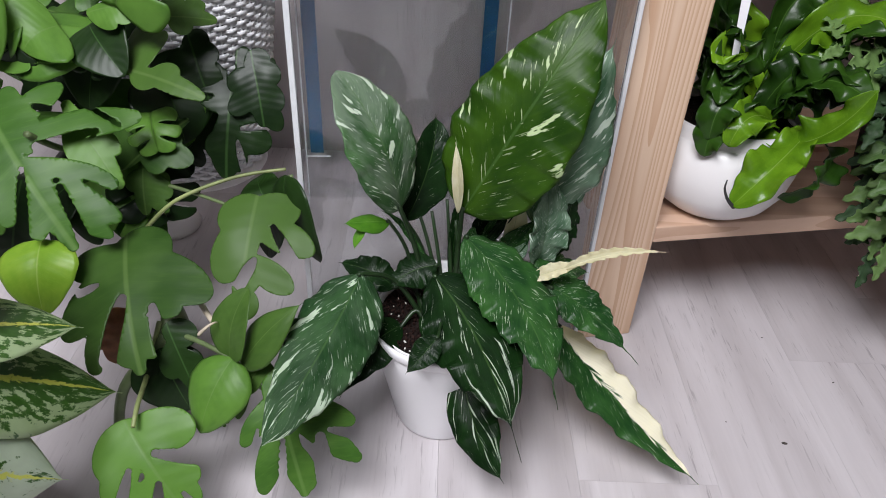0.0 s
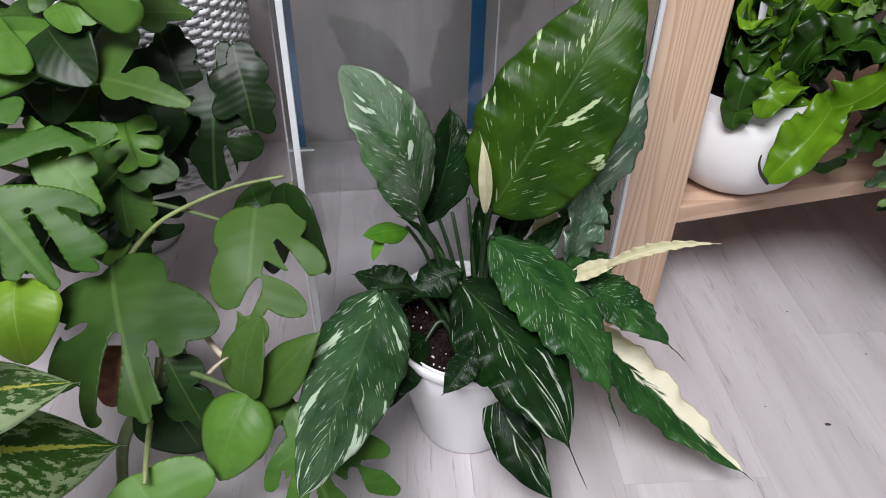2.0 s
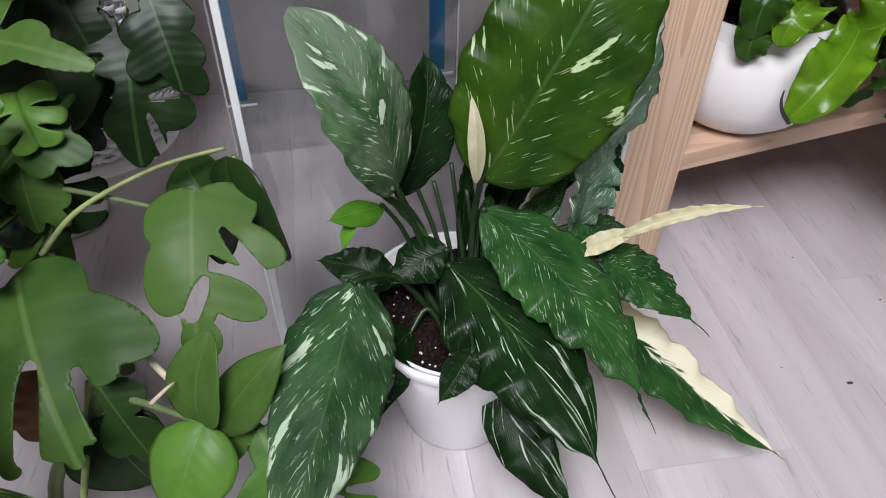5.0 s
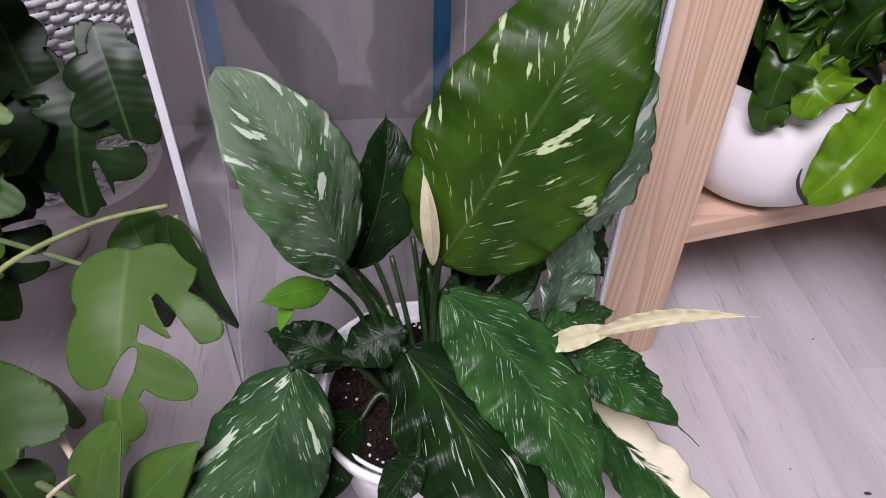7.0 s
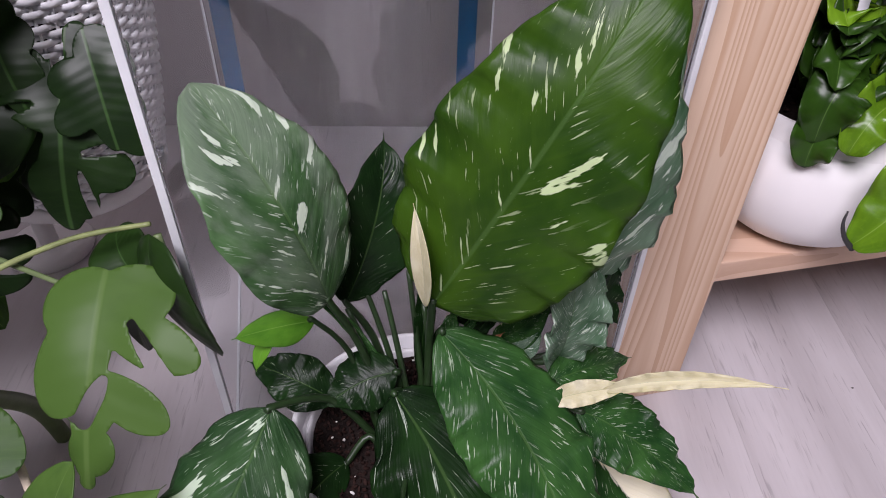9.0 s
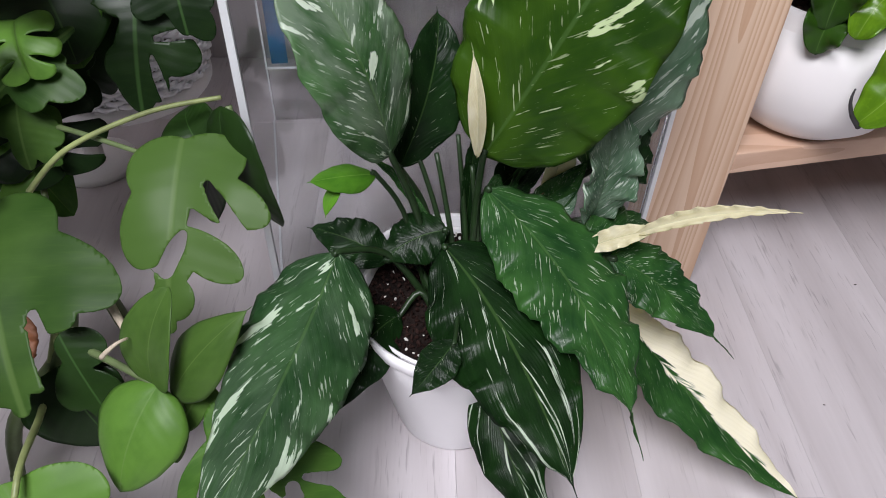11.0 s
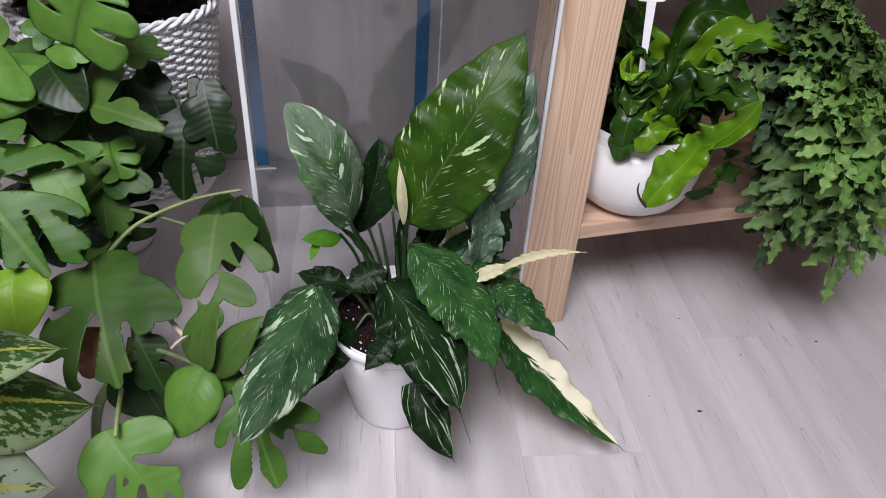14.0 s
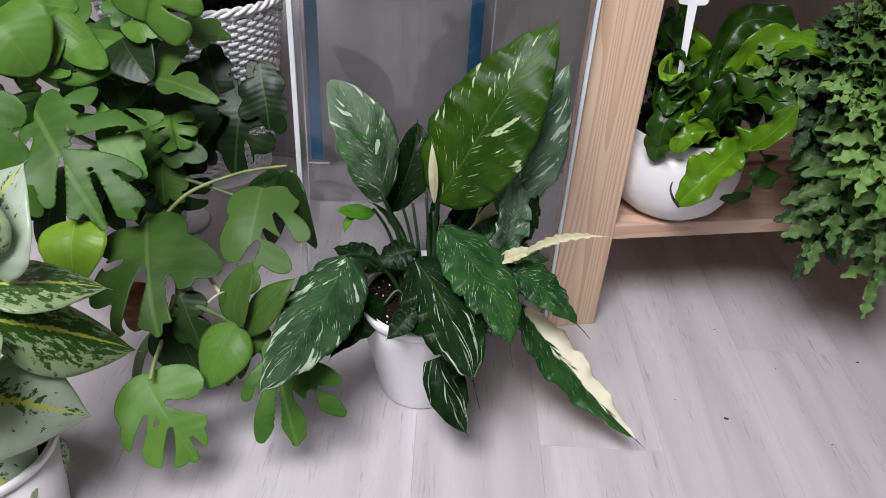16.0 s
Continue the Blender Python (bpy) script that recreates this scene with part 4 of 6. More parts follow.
lobed_leaf([(-0.144, 0.630, 0.203), (-0.172, 0.609, 0.162), (-0.197, 0.600, 0.116)], (-0.178, -0.891, 0.417), SPLIT_MID, [(0.0, 0.42, -0.07, 0.082), (0.3, 0.78, -0.1, 0.069), (0.1, 0.45, 0.23, 0.096), (0.0, 0.23, -0.32, 0.081)], body=0.06, curl=0.18, fold=0.05)
lobed_leaf([(-0.264, 0.660, 0.217), (-0.248, 0.641, 0.183), (-0.234, 0.630, 0.145)], (0.180, -0.879, 0.442), SPLIT_SHADED, [(0.0, 0.22, -0.3, 0.211), (0.2, 0.7, 0.22, 0.193), (0.4, 0.76, -0.19, 0.195)], body=0.15, curl=0.18, fold=0.05)
lobed_leaf([(-0.468, 0.780, 0.415), (-0.418, 0.733, 0.365), (-0.371, 0.700, 0.301)], (0.172, -0.730, 0.662), SPLIT, [(0.0, -0.28, -0.21, 0.111), (0.02, -0.13, -0.52, 0.103), (0.1, 0.37, -0.87, 0.118), (0.2, 0.28, -0.51, 0.077), (0.3, 0.75, -0.48, 0.103), (0.45, 0.97, -0.37, 0.103), (0.6, 1.04, -0.26, 0.072), (0.05, 0.01, 0.19, 0.109), (0.05, 0.4, 0.35, 0.1), (0.15, 0.65, 0.28, 0.108), (0.4, 0.83, 0.15, 0.109)], cuts=[(0.34, -0.55, 0.25, -0.17, 0.042), (0.52, -0.15, 1.06, -0.08, 0.041), (0.34, -0.0, 0.82, 0.27, 0.041), (0.61, -0.3, 0.88, -0.45, 0.028), (-0.05, -0.28, 0.07, -0.38, 0.037), (0.06, 0.12, 0.26, 0.35, 0.036), (-0.03, -0.51, 0.36, -0.7, 0.024)], body=0.083, curl=0.18, fold=0.05)
lobed_leaf([(-0.412, 0.840, 0.423), (-0.374, 0.805, 0.387), (-0.338, 0.780, 0.340)], (0.198, -0.704, 0.682), SPLIT, [(0.1, 0.65, 0.21, 0.117), (0.3, 0.85, 0.12, 0.106), (0.2, 0.71, -0.17, 0.119)], body=0.12, curl=0.18, fold=0.05)
lobed_leaf([(-0.503, 0.860, 0.466), (-0.476, 0.886, 0.497), (-0.448, 0.920, 0.519)], (-0.105, -0.604, 0.790), SPLIT, [(0.0, 0.25, 0.54, 0.106), (0.1, 1.04, 1.12, 0.168), (0.2, 1.17, 0.88, 0.184), (0.5, 0.63, -0.37, 0.188), (0.0, -0.2, -0.22, 0.23), (0.2, 0.15, -0.48, 0.155)], cuts=[(0.53, 0.36, 0.91, 1.19, 0.066), (0.52, 0.0, 0.92, -0.04, 0.059)], body=0.12, curl=0.18, fold=0.05)
lobed_leaf([(-0.471, 0.950, 0.513), (-0.515, 0.972, 0.528), (-0.557, 1.000, 0.533)], (-0.122, -0.535, 0.836), SPLIT, [(0.0, 0.36, 0.23, 0.234), (0.2, 0.51, -0.34, 0.262), (0.4, 0.99, -0.37, 0.265)], body=0.188, curl=0.18, fold=0.05)
lobed_leaf([(-0.333, 0.860, 0.464), (-0.282, 0.836, 0.462), (-0.230, 0.820, 0.448)], (-0.088, -0.552, 0.829), SPLIT_MID, [(0.0, -0.3, -0.73, 0.165), (0.1, 0.06, -0.62, 0.15), (0.3, 0.62, -0.14, 0.146), (0.1, 0.44, 0.12, 0.132), (0.0, -0.3, -0.14, 0.094)], body=0.12, curl=0.18, fold=0.05)
lobed_leaf([(-0.374, 0.880, 0.527), (-0.348, 0.877, 0.535), (-0.321, 0.880, 0.538)], (-0.119, -0.797, 0.592), SPLIT, [(0.0, 0.65, 0.47, 0.188), (0.4, 0.97, 0.37, 0.188)], body=0.15, curl=0.18, fold=0.05)
lobed_leaf([(-0.385, 0.950, 0.547), (-0.361, 0.959, 0.541), (-0.341, 0.970, 0.531)], (0.478, -0.469, 0.743), SPLIT, [(0.0, -0.79, 0.43, 0.263), (0.1, -0.48, 0.91, 0.263), (0.2, 0.32, 0.59, 0.27), (0.2, 0.76, -0.43, 0.277)], body=0.225, curl=0.18, fold=0.05)
lobed_leaf([(-0.306, 0.930, 0.507), (-0.273, 0.938, 0.506), (-0.242, 0.950, 0.499)], (0.259, -0.542, 0.800), SPLIT_MID, [(0.0, 0.36, -0.4, 0.253), (0.2, 0.77, -0.36, 0.209), (0.2, 0.46, 0.33, 0.204)], body=0.188, curl=0.18, fold=0.05)
lobed_leaf([(-0.343, 0.860, 0.345), (-0.313, 0.877, 0.366), (-0.284, 0.900, 0.381)], (0.011, -0.682, 0.732), SPLIT_MID, [(0.0, -0.39, -0.59, 0.13), (0.1, -0.12, -0.7, 0.13), (0.2, 0.43, -0.46, 0.181), (0.0, -0.48, -0.18, 0.149), (0.1, 0.15, 0.49, 0.198), (0.2, 0.61, 0.66, 0.219), (0.3, 0.69, 0.27, 0.14)], body=0.105, curl=0.18, fold=0.05)
lobed_leaf([(-0.348, 0.870, 0.320), (-0.346, 0.851, 0.292), (-0.344, 0.840, 0.261)], (0.029, -0.889, 0.457), SPLIT_MID, [(0.1, 0.46, 0.29, 0.197), (0.2, 0.61, -0.55, 0.246), (0.5, 0.94, -0.47, 0.148)], body=0.188, curl=0.18, fold=0.05)
lobed_leaf([(-0.238, 0.930, 0.379), (-0.242, 0.909, 0.335), (-0.246, 0.900, 0.287)], (0.080, -0.950, 0.301), SPLIT_SHADED, [(0.0, -0.38, 0.59, 0.166), (0.0, -0.68, 0.28, 0.132), (0.0, -0.97, -0.11, 0.198), (0.0, -0.87, -0.51, 0.215), (0.05, -0.31, -0.7, 0.219), (0.2, 0.44, -0.61, 0.24), (0.3, 0.86, -0.22, 0.172), (0.4, 0.62, 0.2, 0.222)], cuts=[(-0.31, -0.34, -0.99, -0.44, 0.063), (-0.4, 0.02, -0.97, 0.09, 0.063), (0.21, -0.19, 0.12, -0.55, 0.055), (0.4, -0.15, 0.86, -0.27, 0.056), (-0.19, 0.27, -0.07, 0.58, 0.054)], body=0.225, curl=0.18, fold=0.05)
lobed_leaf([(-0.463, 0.900, 0.267), (-0.490, 0.885, 0.225), (-0.512, 0.880, 0.178)], (-0.329, -0.866, 0.377), SPLIT_SHADED, [(0.0, 0.21, -0.48, 0.213), (0.1, 0.52, 0.11, 0.184), (0.3, 0.47, -0.74, 0.181)], body=0.188, curl=0.18, fold=0.05)
lobed_leaf([(-0.421, 0.980, 0.377), (-0.442, 0.966, 0.345), (-0.460, 0.960, 0.309)], (-0.296, -0.859, 0.417), SPLIT_SHADED, [(0.0, 0.26, -0.53, 0.23), (0.1, 0.75, 0.45, 0.234), (0.3, 0.87, -0.63, 0.232)], body=0.188, curl=0.18, fold=0.05)
lobed_leaf([(-0.312, 1.000, 0.438), (-0.330, 0.986, 0.404), (-0.345, 0.980, 0.367)], (-0.268, -0.889, 0.371), SPLIT_SHADED, [(0.0, 0.39, -0.45, 0.209), (0.1, 0.7, 0.41, 0.212), (0.3, 0.92, -0.39, 0.19)], body=0.188, curl=0.18, fold=0.05)
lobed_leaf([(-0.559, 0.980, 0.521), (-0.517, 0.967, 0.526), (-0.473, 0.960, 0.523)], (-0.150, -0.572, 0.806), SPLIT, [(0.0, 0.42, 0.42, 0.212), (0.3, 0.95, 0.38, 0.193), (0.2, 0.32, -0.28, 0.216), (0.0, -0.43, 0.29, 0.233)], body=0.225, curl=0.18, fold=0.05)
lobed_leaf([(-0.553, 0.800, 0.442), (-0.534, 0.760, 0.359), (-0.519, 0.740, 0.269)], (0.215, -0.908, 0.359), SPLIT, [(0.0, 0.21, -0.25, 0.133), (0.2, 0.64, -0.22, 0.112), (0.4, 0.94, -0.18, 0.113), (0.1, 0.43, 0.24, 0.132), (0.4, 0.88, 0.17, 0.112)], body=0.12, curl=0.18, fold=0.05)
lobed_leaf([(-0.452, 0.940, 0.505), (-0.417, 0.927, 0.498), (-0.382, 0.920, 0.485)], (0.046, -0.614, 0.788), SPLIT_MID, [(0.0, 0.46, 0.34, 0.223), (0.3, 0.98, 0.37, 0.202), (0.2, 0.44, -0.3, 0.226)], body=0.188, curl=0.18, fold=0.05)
lobed_leaf([(-0.493, 0.820, 0.310), (-0.506, 0.793, 0.253), (-0.518, 0.780, 0.191)], (-0.131, -0.931, 0.341), SPLIT_SHADED, [(0.0, 0.39, -0.37, 0.16), (0.1, 0.59, 0.34, 0.162), (0.4, 0.85, -0.28, 0.15)], body=0.188, curl=0.18, fold=0.05)
lobed_leaf([(-0.357, 0.990, 0.310), (-0.384, 0.969, 0.270), (-0.410, 0.960, 0.225)], (-0.180, -0.887, 0.425), SPLIT_SHADED, [(0.0, -0.09, -0.38, 0.186), (0.1, 0.42, 0.22, 0.188), (0.2, 0.26, -0.64, 0.17), (0.3, 0.77, -0.01, 0.172), (0.0, -0.3, 0.04, 0.185), (0.5, 0.9, -0.23, 0.155)], body=0.188, curl=0.18, fold=0.05)
lobed_leaf([(-0.312, 1.000, 0.344), (-0.323, 0.985, 0.305), (-0.332, 0.980, 0.263)], (-0.090, -0.962, 0.258), SPLIT_SHADED, [(0.0, 0.04, -0.44, 0.223), (0.1, 0.41, 0.39, 0.225), (0.2, 0.54, -0.58, 0.206), (0.3, 0.91, 0.28, 0.207), (0.0, -0.36, -0.07, 0.221), (0.5, 0.97, -0.29, 0.187)], body=0.188, curl=0.18, fold=0.05)
lobed_leaf([(-0.384, 1.020, 0.483), (-0.404, 1.006, 0.450), (-0.421, 1.000, 0.413)], (-0.194, -0.910, 0.365), SPLIT_SHADED, [(0.0, -0.09, -0.47, 0.223), (0.1, 0.49, 0.31, 0.226), (0.2, 0.34, -0.73, 0.204), (0.3, 0.92, 0.08, 0.207), (0.0, -0.36, 0.01, 0.222), (0.5, 0.89, -0.29, 0.186)], body=0.188, curl=0.18, fold=0.05)
lobed_leaf([(-0.509, 1.000, 0.409), (-0.528, 0.986, 0.377), (-0.544, 0.980, 0.341)], (-0.184, -0.912, 0.366), SPLIT_SHADED, [(0.0, -0.09, -0.5, 0.236), (0.1, 0.53, 0.34, 0.239), (0.2, 0.38, -0.76, 0.216), (0.3, 1.0, 0.12, 0.219), (0.0, -0.39, -0.0, 0.235), (0.5, 0.89, -0.31, 0.197)], body=0.188, curl=0.18, fold=0.05)
lobed_leaf([(-0.202, 0.950, 0.434), (-0.194, 0.931, 0.400), (-0.189, 0.920, 0.362)], (0.129, -0.907, 0.400), SPLIT_SHADED, [(0.0, 0.21, -0.39, 0.227), (0.1, 0.22, 0.48, 0.226), (0.2, 0.73, -0.35, 0.208), (0.3, 0.71, 0.54, 0.206), (0.0, -0.31, -0.18, 0.225), (0.5, 1.09, -0.27, 0.188)], body=0.188, curl=0.18, fold=0.05)
lobed_leaf([(-0.289, 0.970, 0.450), (-0.276, 0.951, 0.419), (-0.265, 0.940, 0.383)], (0.171, -0.875, 0.453), SPLIT_SHADED, [(0.0, 0.26, -0.36, 0.236), (0.1, 0.16, 0.51, 0.233), (0.2, 0.79, -0.24, 0.215), (0.3, 0.65, 0.65, 0.213), (0.0, -0.29, -0.23, 0.234), (0.5, 1.13, -0.26, 0.194)], body=0.188, curl=0.18, fold=0.05)
whole_leaf([(-0.147, 0.839, 0.336), (-0.140, 0.814, 0.284), (-0.103, 0.809, 0.216)], 0.0448, (-0.7, -0.5, 0.4), SPLIT_SHADED, seed=4, curl=0.3)
whole_leaf([(-0.177, 0.848, 0.285), (-0.190, 0.863, 0.299), (-0.198, 0.891, 0.300)], 0.0301, (-0.2, -0.6, 0.6), SPLIT_SHADED, seed=5)
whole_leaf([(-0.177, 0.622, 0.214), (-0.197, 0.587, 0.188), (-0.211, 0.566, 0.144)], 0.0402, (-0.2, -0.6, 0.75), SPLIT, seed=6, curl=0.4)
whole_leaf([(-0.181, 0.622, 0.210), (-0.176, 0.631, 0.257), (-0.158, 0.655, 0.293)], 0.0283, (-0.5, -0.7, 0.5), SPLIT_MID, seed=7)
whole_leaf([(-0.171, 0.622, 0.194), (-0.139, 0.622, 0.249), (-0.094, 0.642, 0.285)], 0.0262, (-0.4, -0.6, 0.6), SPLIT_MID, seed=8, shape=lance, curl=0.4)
whole_leaf([(-0.284, 0.665, 0.181), (-0.267, 0.646, 0.147), (-0.251, 0.641, 0.097)], 0.0456, (0, -0.6, 0.7), SPLIT_SHADED, seed=12)
whole_leaf([(-0.488, 0.868, 0.465), (-0.425, 0.880, 0.490), (-0.355, 0.895, 0.489)], 0.0486, (0, -0.55, 0.8), SPLIT, seed=17, curl=0.3)
whole_leaf([(-0.495, 0.869, 0.468), (-0.483, 0.877, 0.509), (-0.455, 0.904, 0.529)], 0.0405, (-0.5, -0.6, 0.6), SPLIT, seed=18, curl=0.3)
whole_leaf([(-0.537, 0.848, 0.545), (-0.506, 0.825, 0.521), (-0.484, 0.832, 0.469)], 0.0629, (0, -0.6, 0.8), SPLIT, seed=20)
split_leaf([(-0.338, 0.874, 0.537), (-0.315, 0.870, 0.590), (-0.297, 0.884, 0.617)], 0.0752, (0.1, -0.65, 0.75), SPLIT, seed=121, cuts=(0.3, 0.6))
whole_leaf([(-0.417, 0.715, 0.306), (-0.413, 0.678, 0.282), (-0.408, 0.657, 0.235)], 0.0461, (0, -0.6, 0.75), SPLIT_NEW, "fresh yellow-green leaf", seed=31, curl=0.2)
whole_leaf([(-0.154, 0.827, 0.299), (-0.170, 0.819, 0.261), (-0.178, 0.824, 0.210)], 0.0300, (-0.3, -0.6, 0.6), SPLIT_SHADED, seed=32)
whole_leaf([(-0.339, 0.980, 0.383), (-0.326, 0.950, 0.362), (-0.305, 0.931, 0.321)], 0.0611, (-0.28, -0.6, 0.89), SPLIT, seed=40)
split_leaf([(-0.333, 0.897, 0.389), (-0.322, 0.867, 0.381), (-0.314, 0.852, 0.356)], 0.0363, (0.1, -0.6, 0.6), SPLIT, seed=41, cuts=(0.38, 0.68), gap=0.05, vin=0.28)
whole_leaf([(-0.536, 1.045, 0.519), (-0.551, 1.040, 0.478), (-0.557, 1.023, 0.425)], 0.0703, (0.29, -0.6, 0.83), SPLIT_SHADED, seed=42)
whole_leaf([(-0.694, 1.097, 0.452), (-0.643, 1.032, 0.433), (-0.612, 0.999, 0.390)], 0.0623, (0.37, -0.6, 0.82), SPLIT_SHADED, seed=43)
whole_leaf([(-0.617, 0.975, 0.374), (-0.601, 0.945, 0.362), (-0.590, 0.933, 0.333)], 0.0410, (0.15, -0.6, 0.6), SPLIT_SHADED, seed=44)
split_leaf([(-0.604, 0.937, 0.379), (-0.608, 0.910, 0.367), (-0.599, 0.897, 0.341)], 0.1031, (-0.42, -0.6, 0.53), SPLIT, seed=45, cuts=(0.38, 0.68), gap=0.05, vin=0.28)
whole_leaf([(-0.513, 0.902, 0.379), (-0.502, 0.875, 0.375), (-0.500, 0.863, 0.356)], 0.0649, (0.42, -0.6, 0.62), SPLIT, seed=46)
whole_leaf([(-0.394, 0.923, 0.468), (-0.401, 0.901, 0.439), (-0.411, 0.890, 0.392)], 0.0374, (0.23, -0.6, 0.75), SPLIT_SHADED, seed=47)
split_leaf([(-0.418, 0.921, 0.500), (-0.389, 0.889, 0.487), (-0.360, 0.869, 0.462)], 0.0393, (0.1, -0.6, 0.43), SPLIT_SHADED, seed=48, cuts=(0.38, 0.68), gap=0.05, vin=0.28)
whole_leaf([(-0.450, 0.885, 0.285), (-0.486, 0.868, 0.261), (-0.513, 0.857, 0.220)], 0.0533, (-0.19, -0.6, 0.82), SPLIT_SHADED, seed=49)
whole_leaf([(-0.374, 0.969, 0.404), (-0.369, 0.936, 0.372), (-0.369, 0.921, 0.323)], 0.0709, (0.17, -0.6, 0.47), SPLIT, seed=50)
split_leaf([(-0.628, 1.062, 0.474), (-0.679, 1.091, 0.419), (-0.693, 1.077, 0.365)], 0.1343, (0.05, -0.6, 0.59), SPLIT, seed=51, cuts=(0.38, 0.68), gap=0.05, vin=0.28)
split_leaf([(-0.594, 1.042, 0.211), (-0.577, 1.017, 0.210), (-0.564, 1.003, 0.192)], 0.0490, (0.23, -0.6, 0.74), SPLIT_SHADED, seed=52, cuts=(0.38, 0.68), gap=0.05, vin=0.28)
whole_leaf([(-0.636, 0.932, 0.417), (-0.638, 0.899, 0.390), (-0.651, 0.884, 0.347)], 0.0439, (0.26, -0.6, 0.86), SPLIT_SHADED, seed=53)
whole_leaf([(-0.338, 0.964, 0.416), (-0.313, 0.931, 0.382), (-0.301, 0.914, 0.335)], 0.0570, (0.47, -0.6, 0.42), SPLIT_SHADED, seed=54)
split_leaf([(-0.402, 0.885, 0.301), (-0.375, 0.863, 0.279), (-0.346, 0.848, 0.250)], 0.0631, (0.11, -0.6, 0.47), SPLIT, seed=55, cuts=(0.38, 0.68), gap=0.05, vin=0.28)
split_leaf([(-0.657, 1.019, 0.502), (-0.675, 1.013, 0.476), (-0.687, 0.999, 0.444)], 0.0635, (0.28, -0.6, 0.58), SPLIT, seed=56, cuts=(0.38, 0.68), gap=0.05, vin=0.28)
split_leaf([(-0.361, 0.904, 0.293), (-0.337, 0.872, 0.276), (-0.323, 0.857, 0.243)], 0.0626, (0.39, -0.6, 0.56), SPLIT_SHADED, seed=57, cuts=(0.38, 0.68), gap=0.05, vin=0.28)
whole_leaf([(-0.385, 0.894, 0.506), (-0.363, 0.866, 0.492), (-0.332, 0.844, 0.462)], 0.0389, (-0.22, -0.6, 0.77), SPLIT_SHADED, seed=59)
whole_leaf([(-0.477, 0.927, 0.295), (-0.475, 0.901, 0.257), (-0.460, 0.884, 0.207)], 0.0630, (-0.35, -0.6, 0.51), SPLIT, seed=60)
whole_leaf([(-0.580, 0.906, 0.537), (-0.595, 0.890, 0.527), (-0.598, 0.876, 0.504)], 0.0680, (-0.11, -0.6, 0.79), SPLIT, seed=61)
split_leaf([(-0.455, 0.911, 0.276), (-0.442, 0.917, 0.242), (-0.424, 0.910, 0.211)], 0.0766, (0.41, -0.6, 0.49), SPLIT_SHADED, seed=62, cuts=(0.38, 0.68), gap=0.05, vin=0.28)
split_leaf([(-0.536, 0.908, 0.267), (-0.549, 0.877, 0.228), (-0.552, 0.867, 0.173)], 0.0480, (-0.46, -0.6, 0.54), SPLIT_SHADED, seed=63, cuts=(0.38, 0.68), gap=0.05, vin=0.28)
split_leaf([(-0.471, 0.895, 0.498), (-0.463, 0.860, 0.496), (-0.464, 0.855, 0.471)], 0.0410, (0.06, -0.6, 0.5), SPLIT_SHADED, seed=64, cuts=(0.38, 0.68), gap=0.05, vin=0.28)
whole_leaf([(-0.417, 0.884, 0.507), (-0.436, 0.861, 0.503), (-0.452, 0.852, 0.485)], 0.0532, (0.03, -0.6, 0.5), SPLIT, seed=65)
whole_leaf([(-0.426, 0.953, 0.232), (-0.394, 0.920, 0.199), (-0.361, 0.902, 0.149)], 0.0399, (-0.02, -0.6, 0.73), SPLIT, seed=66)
split_leaf([(-0.479, 0.936, 0.313), (-0.455, 0.906, 0.296), (-0.448, 0.931, 0.236)], 0.0456, (-0.09, -0.6, 0.43), SPLIT_SHADED, seed=67, cuts=(0.38, 0.68), gap=0.05, vin=0.28)
vine([(-0.340, 0.816, 0.254), (-0.292, 0.826, 0.298), (-0.216, 0.844, 0.326), (-0.148, 0.849, 0.339)], 0.003, 0.0022, STEM_PALE)
vine([(-0.333, 0.870, 0.297), (-0.286, 0.847, 0.300), (-0.231, 0.823, 0.298), (-0.182, 0.804, 0.293)], 0.003, 0.0022)
vine([(-0.140, 0.838, 0.337), (-0.128, 0.825, 0.297), (-0.107, 0.810, 0.236)], 0.0035, 0.002)
vine([(-0.302, 0.752, 0.250), (-0.290, 0.729, 0.216), (-0.286, 0.686, 0.180), (-0.330, 0.644, 0.132), (-0.344, 0.621, 0.065)], 0.011, 0.006)
vine([(-0.285, 0.686, 0.190), (-0.237, 0.655, 0.210), (-0.179, 0.622, 0.211)], 0.004, 0.003)
vine([(-0.178, 0.622, 0.201), (-0.161, 0.621, 0.178), (-0.130, 0.633, 0.126)], 0.0035, 0.0025)
vine([(-0.291, 0.697, 0.197), (-0.297, 0.644, 0.156), (-0.278, 0.572, 0.183), (-0.274, 0.543, 0.178)], 0.004, 0.0025, STEM_PALE)
vine([(-0.258, 0.729, 0.243), (-0.227, 0.686, 0.231), (-0.196, 0.644, 0.236)], 0.004, 0.003, STRAW, "dry_sheath")
vine([(-0.214, 0.625, 0.245), (-0.200, 0.625, 0.260), (-0.194, 0.635, 0.256)], 0.0022, 0.001, STRAW, "dry_sheath")
vine([(-0.339, 0.725, 0.266), (-0.335, 0.753, 0.256), (-0.312, 0.751, 0.238)], 0.004, 0.003)
vine([(-0.428, 0.767, 0.419), (-0.414, 0.820, 0.370), (-0.390, 0.896, 0.332), (-0.356, 0.920, 0.247)], 0.004, 0.004)
vine([(-0.330, 0.890, 0.356), (-0.359, 0.902, 0.288), (-0.341, 0.835, 0.223)], 0.003, 0.003)
vine([(-0.342, 0.622, 0.076), (-0.362, 0.632, 0.030), (-0.372, 0.640, 0.004)], 0.006, 0.005)
